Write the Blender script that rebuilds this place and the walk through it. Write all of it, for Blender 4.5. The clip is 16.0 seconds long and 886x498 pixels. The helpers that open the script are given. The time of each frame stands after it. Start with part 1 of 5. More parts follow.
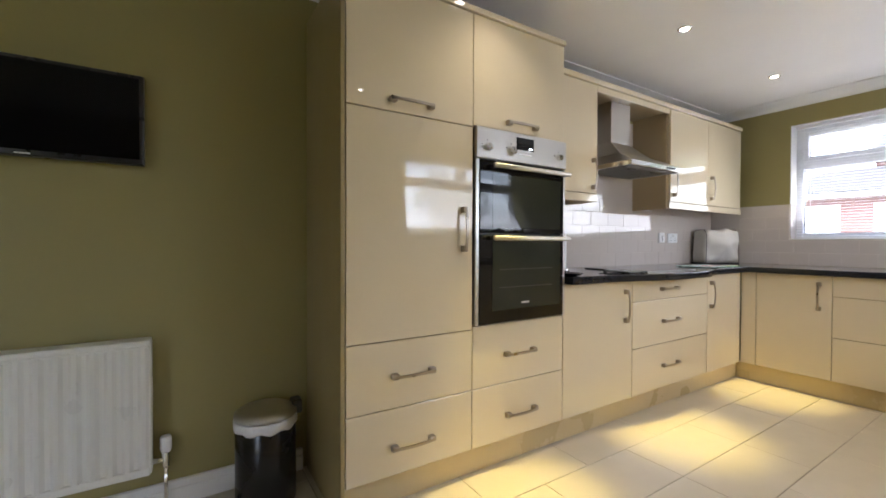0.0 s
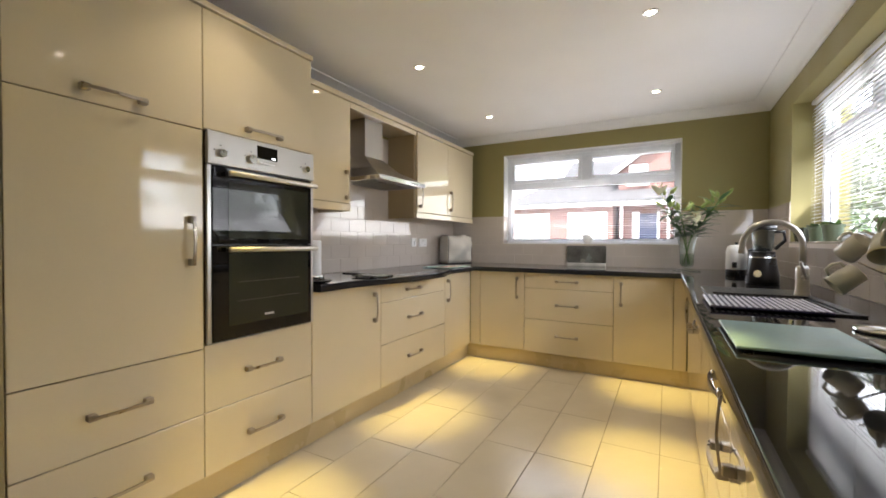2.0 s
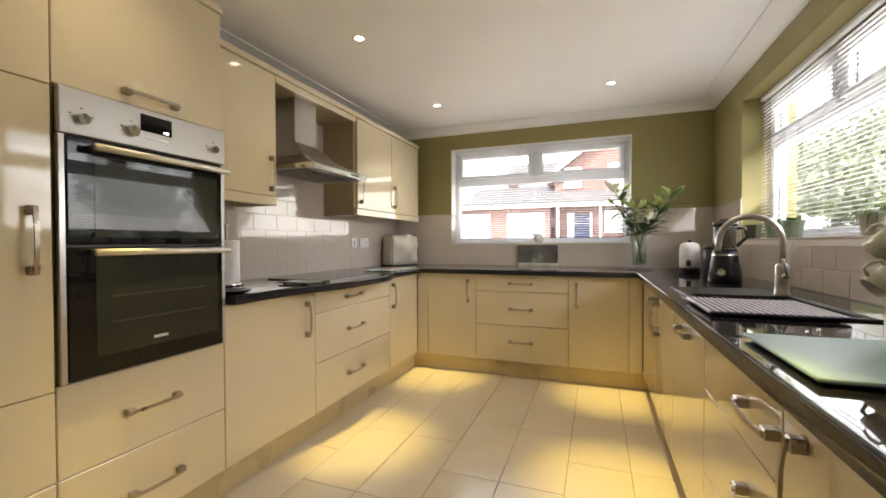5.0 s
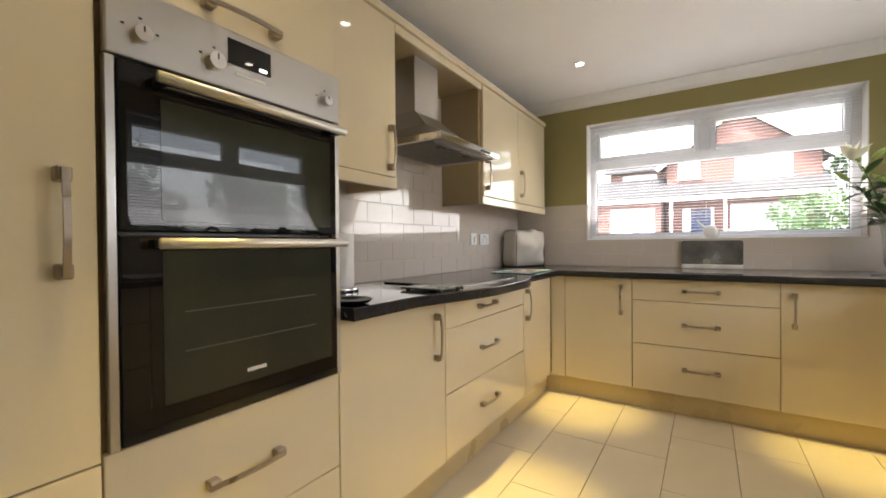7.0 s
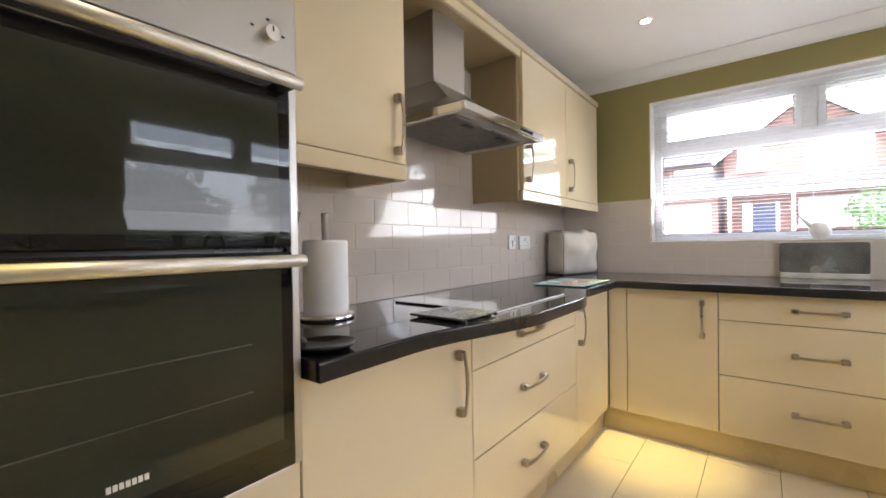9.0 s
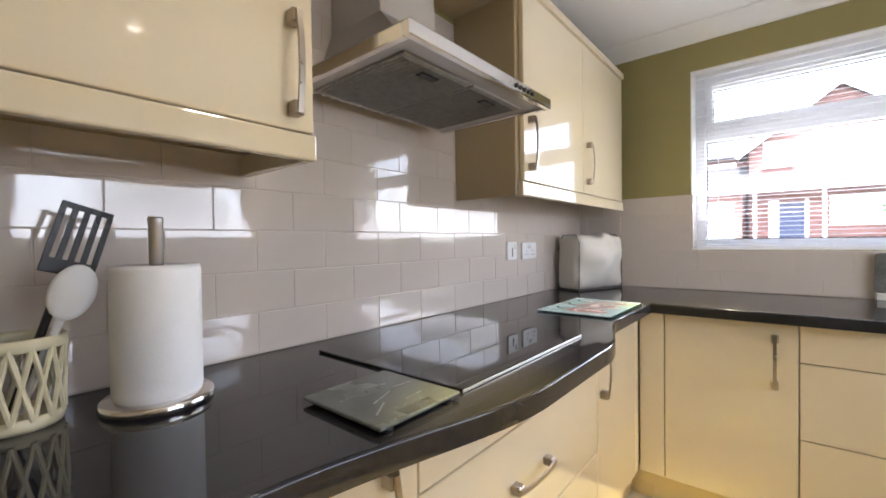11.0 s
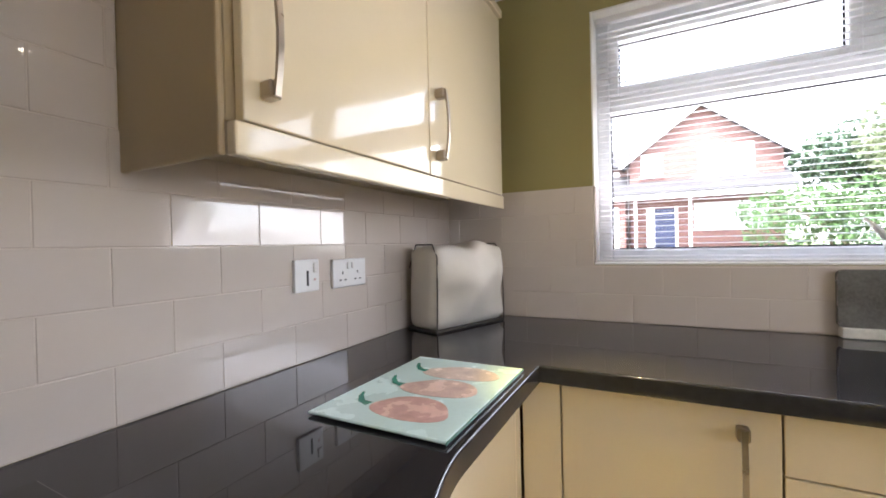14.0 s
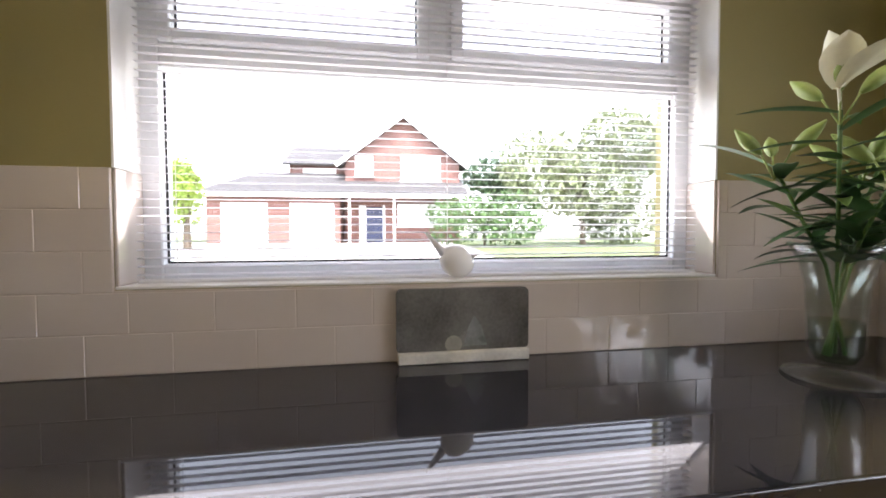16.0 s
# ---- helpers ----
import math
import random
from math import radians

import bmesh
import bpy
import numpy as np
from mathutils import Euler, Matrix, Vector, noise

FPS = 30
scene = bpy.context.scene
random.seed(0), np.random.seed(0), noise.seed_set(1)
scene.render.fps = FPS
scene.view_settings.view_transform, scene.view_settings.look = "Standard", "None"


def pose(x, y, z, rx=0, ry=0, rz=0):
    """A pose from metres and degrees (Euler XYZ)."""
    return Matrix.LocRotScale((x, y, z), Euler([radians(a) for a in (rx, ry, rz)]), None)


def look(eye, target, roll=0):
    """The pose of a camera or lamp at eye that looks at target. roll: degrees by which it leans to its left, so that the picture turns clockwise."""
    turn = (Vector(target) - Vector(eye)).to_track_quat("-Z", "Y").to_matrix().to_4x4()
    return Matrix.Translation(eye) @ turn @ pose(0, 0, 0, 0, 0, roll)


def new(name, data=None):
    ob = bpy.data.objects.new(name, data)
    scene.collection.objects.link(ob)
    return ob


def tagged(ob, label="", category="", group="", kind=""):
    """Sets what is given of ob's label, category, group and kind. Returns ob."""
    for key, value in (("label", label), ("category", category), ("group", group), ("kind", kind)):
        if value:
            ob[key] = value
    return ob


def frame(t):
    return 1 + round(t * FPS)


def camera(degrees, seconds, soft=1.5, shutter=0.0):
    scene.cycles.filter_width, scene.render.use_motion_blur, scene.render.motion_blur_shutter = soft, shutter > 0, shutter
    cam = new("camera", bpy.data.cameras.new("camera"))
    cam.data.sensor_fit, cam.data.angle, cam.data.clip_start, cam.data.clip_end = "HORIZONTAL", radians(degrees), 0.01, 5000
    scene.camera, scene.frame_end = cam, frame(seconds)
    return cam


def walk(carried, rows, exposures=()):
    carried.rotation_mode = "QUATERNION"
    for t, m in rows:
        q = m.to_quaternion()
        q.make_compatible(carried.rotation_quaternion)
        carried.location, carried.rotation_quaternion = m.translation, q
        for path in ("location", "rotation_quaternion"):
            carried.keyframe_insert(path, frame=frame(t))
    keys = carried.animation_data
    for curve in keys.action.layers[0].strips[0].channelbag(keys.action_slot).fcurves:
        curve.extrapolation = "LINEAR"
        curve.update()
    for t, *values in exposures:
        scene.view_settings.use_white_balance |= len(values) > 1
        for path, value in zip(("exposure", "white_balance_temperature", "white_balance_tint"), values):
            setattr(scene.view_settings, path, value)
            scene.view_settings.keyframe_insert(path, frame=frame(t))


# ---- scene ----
cam = camera(94.4, 16.0, soft=1.75)
EXPOSURES = [(0.0, 3.59, 5850, 17), (1.5, 3.45, 6100, 16), (3.0, 3.37, 6950, 15), (7.0, 3.41, 6750, 16), (9.0, 3.70, 6250, 18),
             (12.5, 3.90, 5950, 18), (14.5, 3.52, 6350, 19), (16.0, 3.24, 6500, 20)]
PATH = [
    (0, (0.084, -0.105, 1.076), (1.152, 1.586, 1.05), 0.2),
    (0.5, (0.129, -0.162, 1.079), (1.427, 1.359, 1.054), 0.1),
    (1, (0.15, -0.218, 1.09), (1.636, 1.121, 1.074), -0.0),
    (1.5, (0.163, -0.258, 1.121), (1.802, 0.887, 1.092), 0.1),
    (2, (0.162, -0.313, 1.139), (1.916, 0.647, 1.105), 0.2),
    (2.5, (0.158, -0.351, 1.137), (1.99, 0.451, 1.107), 0.0),
    (3, (0.162, -0.368, 1.139), (2.04, 0.32, 1.11), -0.1),
    (5.5, (0.554, 0.024, 1.118), (2.423, 0.735, 1.089), -0.3),
    (6, (0.655, 0.194, 1.091), (2.475, 1.023, 1.072), -0.5),
    (6.5, (0.759, 0.316, 1.078), (2.515, 1.274, 1.059), -0.5),
    (7, (0.889, 0.428, 1.096), (2.571, 1.51, 1.074), -0.5),
    (7.5, (0.999, 0.549, 1.075), (2.616, 1.725, 1.073), -1.2),
    (8, (1.048, 0.607, 1.083), (2.633, 1.827, 1.08), -1.2),
    (8.5, (1.14, 0.629, 1.1), (2.72, 1.855, 1.086), -1.0),
    (9, (1.318, 0.652, 1.129), (2.89, 1.888, 1.107), -0.9),
    (11.5, (1.984, 0.959, 1.181), (3.513, 2.246, 1.149), -0.8),
    (12, (2.108, 1.035, 1.171), (3.644, 2.315, 1.138), -0.9),
    (12.5, (2.246, 1.085, 1.145), (3.787, 2.36, 1.125), -1.1),
    (13, (2.38, 1.096, 1.155), (3.968, 2.312, 1.141), -1.3),
    (13.5, (2.586, 1.074, 1.185), (4.244, 2.193, 1.177), -1.3),
    (14, (2.798, 1.067, 1.207), (4.571, 1.993, 1.19), -1.3),
    (14.5, (2.983, 1.031, 1.226), (4.879, 1.669, 1.191), -0.7),
    (15, (3.098, 0.962, 1.214), (5.077, 1.246, 1.17), -0.1),
    (15.5, (3.186, 0.79, 1.265), (5.182, 0.778, 1.163), 0.2),
    (16, (3.332, 0.64, 1.254), (5.305, 0.317, 1.186), -0.2),
]
walk(cam, [(t, look(eye, target, roll)) for t, eye, target, roll in PATH], EXPOSURES)

# ---- world, sun and lamps ----
world = bpy.data.worlds.new("sky")
scene.world = world
world.use_nodes = True
wn = world.node_tree.nodes
wl = world.node_tree.links
wn.clear()
sky = wn.new("ShaderNodeTexSky")
sky.sky_type = "NISHITA"
sky.sun_disc = False
sky.sun_elevation = radians(65)
sky.sun_rotation = radians(280)
sky.dust_density = 2.0
sky_out = wn.new("ShaderNodeBackground")
sky_out.inputs["Strength"].default_value = 0.15
world_out = wn.new("ShaderNodeOutputWorld")
pale = wn.new("ShaderNodeHueSaturation")
pale.inputs["Saturation"].default_value = 0.4
wl.new(sky.outputs[0], pale.inputs["Color"])
wl.new(pale.outputs[0], sky_out.inputs["Color"])
wl.new(sky_out.outputs[0], world_out.inputs["Surface"])

sun = new("sun", bpy.data.lights.new("sun", "SUN"))
sun.data.energy = 1.5
sun.data.angle = radians(0.6)
sun.data.color = (1.0, 0.95, 0.88)
sun.matrix_world = look((-6.9, 1.2, 15.0), (0, 0, 0))

sink_day = new("sink_window_daylight", bpy.data.lights.new("sink_window_daylight", "AREA"))
sink_day.data.shape = "RECTANGLE"
sink_day.data.size, sink_day.data.size_y = 1.62, 0.90
sink_day.data.energy = 2.3
sink_day.data.color = (0.95, 0.97, 1.0)
sink_day.matrix_world = look((2.935, -1.335, 1.61), (2.935, 0.0, 2.65))

street_day = new("street_window_daylight", bpy.data.lights.new("street_window_daylight", "AREA"))
street_day.data.shape = "RECTANGLE"
street_day.data.size, street_day.data.size_y = 1.66, 0.90
street_day.data.energy = 2.2
street_day.data.color = (1.0, 0.98, 0.98)
street_day.matrix_world = look((4.745, 0.431, 1.593), (3.4, 0.431, 2.55))

CEIL = 2.30
DOWNLIGHTS = [(x, y) for x in (1.27, 2.49, 3.715) for y in (1.145, -0.225)]
for lx, ly in DOWNLIGHTS:
    lamp = new("downlight_beam", bpy.data.lights.new("downlight_beam", "SPOT"))
    lamp.data.energy = 21.0
    lamp.data.color = (1.0, 0.78, 0.20)
    lamp.data.spot_size = radians(26)
    lamp.data.spot_blend = 1.0
    lamp.data.shadow_soft_size = 0.025
    lamp.location = (lx, ly, CEIL - 0.012)
    spill = new("downlight_spill", bpy.data.lights.new("downlight_spill", "SPOT"))
    spill.data.energy = 1.5
    spill.data.color = (1.0, 0.87, 0.62)
    spill.data.spot_size = radians(120)
    spill.data.spot_blend = 1.0
    spill.data.shadow_soft_size = 0.06
    spill.location = (lx, ly, CEIL - 0.012)


# ---- materials ----
def material(name, base, rough=0.5, metal=0.0, vary=0.12, scale=6.0, bump=0.0, grain=120.0, stretch=(1, 1, 1), gloss=0.0, each=0.0, spec=0.5):
    """A surface with slow and fine variation of its colour, sheen and relief."""
    m = bpy.data.materials.new(name)
    m.use_nodes = True
    n, l = m.node_tree.nodes, m.node_tree.links
    b = n["Principled BSDF"]
    b.inputs["Roughness"].default_value = rough
    b.inputs["Metallic"].default_value = metal
    b.inputs["Specular IOR Level"].default_value = spec
    b.inputs["Coat Weight"].default_value = gloss
    b.inputs["Coat Roughness"].default_value = 0.025
    co = n.new("ShaderNodeTexCoord")
    mp = n.new("ShaderNodeMapping")
    mp.inputs["Scale"].default_value = stretch
    l.new(co.outputs["Object"], mp.inputs["Vector"])
    slow = n.new("ShaderNodeTexNoise")
    slow.inputs["Scale"].default_value = scale
    slow.inputs["Detail"].default_value = 5.0
    l.new(mp.outputs[0], slow.inputs["Vector"])
    fine = n.new("ShaderNodeTexNoise")
    fine.inputs["Scale"].default_value = grain
    fine.inputs["Detail"].default_value = 3.0
    l.new(mp.outputs[0], fine.inputs["Vector"])
    add = n.new("ShaderNodeMath")
    add.operation = "MULTIPLY_ADD"
    l.new(fine.outputs["Fac"], add.inputs[0])
    add.inputs[1].default_value = 0.35
    l.new(slow.outputs["Fac"], add.inputs[2])
    last = add.outputs[0]
    if each:
        info = n.new("ShaderNodeObjectInfo")
        more = n.new("ShaderNodeMath")
        more.operation = "MULTIPLY_ADD"
        l.new(info.outputs["Random"], more.inputs[0])
        more.inputs[1].default_value = each
        l.new(last, more.inputs[2])
        last = more.outputs[0]
    ramp = n.new("ShaderNodeMapRange")
    ramp.inputs["From Min"].default_value = 0.35
    ramp.inputs["From Max"].default_value = 1.0 + each
    ramp.inputs["To Min"].default_value = 1.0 - vary
    ramp.inputs["To Max"].default_value = 1.0 + vary
    l.new(last, ramp.inputs["Value"])
    mix = n.new("ShaderNodeVectorMath")
    mix.operation = "SCALE"
    mix.inputs[0].default_value = base
    l.new(ramp.outputs[0], mix.inputs["Scale"])
    l.new(mix.outputs[0], b.inputs["Base Color"])
    wear = n.new("ShaderNodeMapRange")
    wear.inputs["From Min"].default_value = 0.3
    wear.inputs["From Max"].default_value = 0.7
    wear.inputs["To Min"].default_value = rough * 0.8
    wear.inputs["To Max"].default_value = min(1.0, rough * 1.25)
    l.new(slow.outputs["Fac"], wear.inputs["Value"])
    l.new(wear.outputs[0], b.inputs["Roughness"])
    if bump:
        bp = n.new("ShaderNodeBump")
        bp.inputs["Strength"].default_value = bump
        bp.inputs["Distance"].default_value = 0.004
        l.new(fine.outputs["Fac"], bp.inputs["Height"])
        l.new(bp.outputs[0], b.inputs["Normal"])
    return m


def clear(name, tint=(1, 1, 1), sheen=0.04, ior=1.5):
    """A thin clear pane: light passes, and its face mirrors a little more at a slant."""
    m = bpy.data.materials.new(name)
    m.use_nodes = True
    n, l = m.node_tree.nodes, m.node_tree.links
    n.clear()
    out = n.new("ShaderNodeOutputMaterial")
    mix = n.new("ShaderNodeMixShader")
    thru = n.new("ShaderNodeBsdfTransparent")
    thru.inputs[0].default_value = (*tint, 1)
    gl = n.new("ShaderNodeBsdfGlossy")
    gl.inputs["Roughness"].default_value = sheen
    lw = n.new("ShaderNodeLayerWeight")
    lw.inputs["Blend"].default_value = 0.5
    pw = n.new("ShaderNodeMath")
    pw.operation = "POWER"
    pw.inputs[1].default_value = 4.0
    l.new(lw.outputs["Facing"], pw.inputs[0])
    ml = n.new("ShaderNodeMath")
    ml.operation = "MULTIPLY_ADD"
    ml.inputs[1].default_value = 0.55
    ml.inputs[2].default_value = 0.12 * (ior - 1.0)
    l.new(pw.outputs[0], ml.inputs[0])
    l.new(ml.outputs[0], mix.inputs[0])
    l.new(thru.outputs[0], mix.inputs[1])
    l.new(gl.outputs[0], mix.inputs[2])
    l.new(mix.outputs[0], out.inputs["Surface"])
    return m


def glow(name, colour, strength):
    m = bpy.data.materials.new(name)
    m.use_nodes = True
    b = m.node_tree.nodes["Principled BSDF"]
    b.inputs["Base Color"].default_value = (*colour, 1)
    b.inputs["Emission Color"].default_value = (*colour, 1)
    b.inputs["Emission Strength"].default_value = strength
    return m


OLIVE = material("olive wall paint", (0.315, 0.272, 0.106), 0.6, vary=0.06, scale=2.5, bump=0.15, grain=350)
WHITE_CEIL = material("ceiling paint", (0.90, 0.89, 0.88), 0.75, vary=0.04, scale=2, bump=0.1, grain=250)
CREAM = material("cream gloss lacquer", (0.72, 0.62, 0.435), 0.07, vary=0.035, scale=3, gloss=0.6, each=0.15)
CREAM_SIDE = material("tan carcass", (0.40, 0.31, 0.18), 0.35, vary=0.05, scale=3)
PLINTH = material("cream plinth", (0.62, 0.50, 0.28), 0.3, vary=0.06, scale=4)
GRANITE = material("black granite", (0.020, 0.020, 0.025), 0.03, vary=0.25, scale=60, grain=900, spec=0.5)
SATIN = material("satin pale steel", (0.70, 0.67, 0.61), 0.5, 1.0, vary=0.05, scale=40)
STEEL = material("brushed steel", (0.52, 0.50, 0.47), 0.36, 1.0, vary=0.02, scale=2)
CHROME = material("chrome", (0.80, 0.79, 0.77), 0.1, 1.0, vary=0.04)
NICKEL = material("satin nickel", (0.40, 0.345, 0.28), 0.32, 1.0, vary=0.07, scale=30)
BLACK_GLASS = material("black oven glass", (0.006, 0.006, 0.007), 0.02, vary=0.2, gloss=0.0, spec=0.42)
OVEN_WINDOW = material("smoked oven window", (0.030, 0.033, 0.025), 0.025, vary=0.25, scale=3, gloss=0.0, spec=0.42)
BLACK_PLASTIC = material("black plastic", (0.012, 0.012, 0.014), 0.3, vary=0.2, scale=12)
WHITE_PLASTIC = material("white plastic", (0.80, 0.80, 0.79), 0.3, vary=0.03)
UPVC = material("white window frame", (0.82, 0.83, 0.84), 0.3, vary=0.04)
SLAT = material("white blind slat", (0.80, 0.79, 0.80), 0.4, vary=0.04, scale=9)
TILE = material("warm grey glazed tile", (0.61, 0.54, 0.48), 0.035, vary=0.035, scale=4, bump=0.01, grain=25, gloss=0.5, each=0.2)
GROUT = material("pale grout", (0.61, 0.53, 0.46), 0.45, vary=0.06, scale=20, bump=0.15, grain=400)
FLOOR_TILE = material("cream floor tile", (0.70, 0.63, 0.50), 0.22, vary=0.06, scale=5, bump=0.03, grain=90, each=0.25)
FLOOR_GROUT = material("tan grout", (0.30, 0.24, 0.15), 0.9, vary=0.15, scale=25, bump=0.3, grain=400)
WHITE_PAINT = material("white satin paint", (0.80, 0.79, 0.76), 0.35, vary=0.03)
PANE = clear("window pane", (0.97, 0.99, 0.98), 0.01)
LAMP_GLOW = glow("lamp lens", (1.0, 0.90, 0.72), 2.2)


# ---- builders ----
def cube(bm, lo, hi, bevel=0.0, seg=1):
    """Adds a box between two corners, its edges rounded by bevel."""
    made = bmesh.ops.create_cube(bm, size=1.0)["verts"]
    mid = [(a + b) / 2 for a, b in zip(lo, hi)]
    size = [abs(b - a) for a, b in zip(lo, hi)]
    for v in made:
        v.co = Vector([m + c * s for m, c, s in zip(mid, v.co, size)])
    if bevel:
        edges = list({e for v in made for e in v.link_edges})
        bmesh.ops.bevel(bm, geom=edges, offset=min(bevel, min(size) * 0.45), segments=seg, affect="EDGES", profile=0.5)
    return bm


def box(lo, hi, bevel=0.0, seg=1):
    return cube(bmesh.new(), lo, hi, bevel, seg)


def rod(bm, a, b, r0, r1=None, n=14, caps=True):
    """Adds a round bar from a to b."""
    a, b = Vector(a), Vector(b)
    turn = (b - a).to_track_quat("Z", "Y").to_matrix().to_4x4()
    m = Matrix.Translation((a + b) / 2) @ turn
    bmesh.ops.create_cone(bm, cap_ends=caps, segments=n, radius1=r0, radius2=r0 if r1 is None else r1, depth=(b - a).length, matrix=m)
    return bm


def lathe(bm, profile, at=(0, 0, 0), n=28):
    """Turns a profile of (radius, height) about the upright axis."""
    rings = []
    for r, z in profile:
        rings.append([bm.verts.new((at[0] + r * math.cos(2 * math.pi * k / n), at[1] + r * math.sin(2 * math.pi * k / n), at[2] + z)) for k in range(n)])
    for low, high in zip(rings, rings[1:]):
        for k in range(n):
            bm.faces.new((low[k], low[(k + 1) % n], high[(k + 1) % n], high[k]))
    if profile[0][0] > 0.0005:
        bm.faces.new(rings[0][::-1])
    if profile[-1][0] > 0.0005:
        bm.faces.new(rings[-1])
    return bm


def tube(bm, points, r, n=10):
    """A round bar along a line of points."""
    pts = [Vector(p) for p in points]
    rings = []
    for k, p in enumerate(pts):
        way = (pts[min(k + 1, len(pts) - 1)] - pts[max(k - 1, 0)]).normalized()
        side = way.cross(Vector((0.31, 0.17, 0.93))).normalized()
        up = side.cross(way)
        rr = r[k] if isinstance(r, (list, tuple)) else r
        rings.append([bm.verts.new(p + rr * (side * math.cos(2 * math.pi * j / n) + up * math.sin(2 * math.pi * j / n))) for j in range(n)])
    for low, high in zip(rings, rings[1:]):
        for j in range(n):
            bm.faces.new((low[j], low[(j + 1) % n], high[(j + 1) % n], high[j]))
    bm.faces.new(rings[0][::-1])
    bm.faces.new(rings[-1])
    return bm


def prism(bm, outline, z0, z1):
    """An upright slab over an outline of (x, y)."""
    low = [bm.verts.new((x, y, z0)) for x, y in outline]
    high = [bm.verts.new((x, y, z1)) for x, y in outline]
    bm.faces.new(low[::-1])
    bm.faces.new(high)
    for k in range(len(outline)):
        j = (k + 1) % len(outline)
        bm.faces.new((low[k], low[j], high[j], high[k]))
    return bm


def mesh_of(bm, name, mat, smooth=False):
    bmesh.ops.recalc_face_normals(bm, faces=bm.faces)
    me = bpy.data.meshes.new(name)
    bm.to_mesh(me)
    bm.free()
    me.materials.append(mat)
    if smooth:
        for p in me.polygons:
            p.use_smooth = True
    return me


def part(name, bm, mat, parent=None, label="", smooth=False):
    ob = new(name, mesh_of(bm, name, mat, smooth))
    if parent is not None:
        ob.parent = parent
        if parent.type == "EMPTY":
            ob.matrix_parent_inverse = parent.matrix_basis.inverted()
    if label:
        ob["label"] = label
    return ob


def piece(name, mesh, parent, at, turn=0.0):
    ob = new(name, mesh)
    ob.parent = parent
    ob.location = at
    ob.rotation_euler = (0, 0, turn)
    return ob


def thing(name, label, category, at, group="", kind=""):
    ob = new(name)
    ob.matrix_basis = Matrix.Translation(at)
    ob.empty_display_size = 0.1
    return tagged(ob, label, category, group, kind)


def structure(name, bm, mat, label, category):
    return tagged(part(name, bm, mat, None), label, category, "", "structure")


# ---- room shell ----
X0, X1 = -2.4, 4.47
Y0, Y1 = -1.05, 1.91
WX = (4.47, 4.76)
W1 = dict(y0=-0.42, y1=1.283, z0=1.12, z1=2.09)
W2 = dict(x0=2.10, x1=3.77, z0=1.14, z1=2.085)

structure("floor_slab", box((X0 - 0.3, Y0 - 0.3, -0.12), (X1 + 0.29, Y1 + 0.25, -0.006)), FLOOR_GROUT, "cream tiled kitchen floor with narrow tan joints", "floor").name = "floor"
structure("ceiling", box((X0, Y0, CEIL), (X1, Y1, CEIL + 0.15)), WHITE_CEIL, "smooth white painted ceiling with recessed lamps", "ceiling")
wall_left = structure("wall_north", box((X0 - 0.25, Y1, -0.1), (X1, Y1 + 0.25, CEIL + 0.15)), OLIVE, "olive green painted wall behind the tall cabinets", "wall")
bm = bmesh.new()
cube(bm, (X1, Y0, -0.1), (WX[1], W1["y0"], CEIL + 0.15))
cube(bm, (X1, W1["y1"], -0.1), (WX[1], Y1 + 0.25, CEIL + 0.15))
cube(bm, (X1, W1["y0"], -0.1), (WX[1], W1["y1"], W1["z0"]))
cube(bm, (X1, W1["y0"], W1["z1"]), (WX[1], W1["y1"], CEIL + 0.15))
wall_window = structure("wall_east", bm, OLIVE, "olive green painted wall with a wide window", "wall")
bm = bmesh.new()
YB = Y0 - 0.30
# Unseen opening, added to let daylight onto the dining end's north wall.
DAY_GAP = (-2.33, -1.60)
cube(bm, (X0 - 0.25, YB, -0.1), (DAY_GAP[0], Y0, CEIL + 0.15))
cube(bm, (DAY_GAP[0], YB, 2.03), (DAY_GAP[1], Y0, CEIL + 0.15))
cube(bm, (DAY_GAP[0], YB, -0.1), (DAY_GAP[1], Y0, -0.006))
cube(bm, (DAY_GAP[1], YB, -0.1), (W2["x0"], Y0, CEIL + 0.15))
cube(bm, (W2["x1"], YB, -0.1), (WX[1], Y0, CEIL + 0.15))
cube(bm, (W2["x0"], YB, -0.1), (W2["x1"], Y0, W2["z0"]))
cube(bm, (W2["x0"], YB, W2["z1"]), (W2["x1"], Y0, CEIL + 0.15))
wall_right = structure("wall_south", bm, OLIVE, "olive green painted wall with the sink window and an unseen opening added for daylight", "wall")
structure("wall_west", box((X0 - 0.25, Y0, -0.1), (X0, Y1, CEIL + 0.15)), OLIVE, "plain olive green wall closing the dining end", "wall")


def coving(name, a, b, inward):
    """A hollow-curved plaster strip between wall and ceiling."""
    bm = bmesh.new()
    a, b, inward = Vector(a), Vector(b), Vector(inward)
    r, v = 0.13, 0.062
    prof = [(0.001, v), (0.001, 0.001), (r, 0.001), (r, 0.008)]
    prof += [(r - (r - 0.008) * math.sin(k * math.pi / 16), 0.008 + (v - 0.012) * (1 - math.cos(k * math.pi / 16))) for k in range(1, 9)]
    ends = []
    for p in (a, b):
        ends.append([bm.verts.new(p + inward * d + Vector((0, 0, CEIL - h))) for d, h in prof])
    n = len(prof)
    for k in range(n):
        bm.faces.new((ends[0][k], ends[0][(k + 1) % n], ends[1][(k + 1) % n], ends[1][k]))
    bm.faces.new(ends[0])
    bm.faces.new(ends[1][::-1])
    return structure(name, bm, WHITE_CEIL, "white plaster coving along the ceiling edge", "coving")


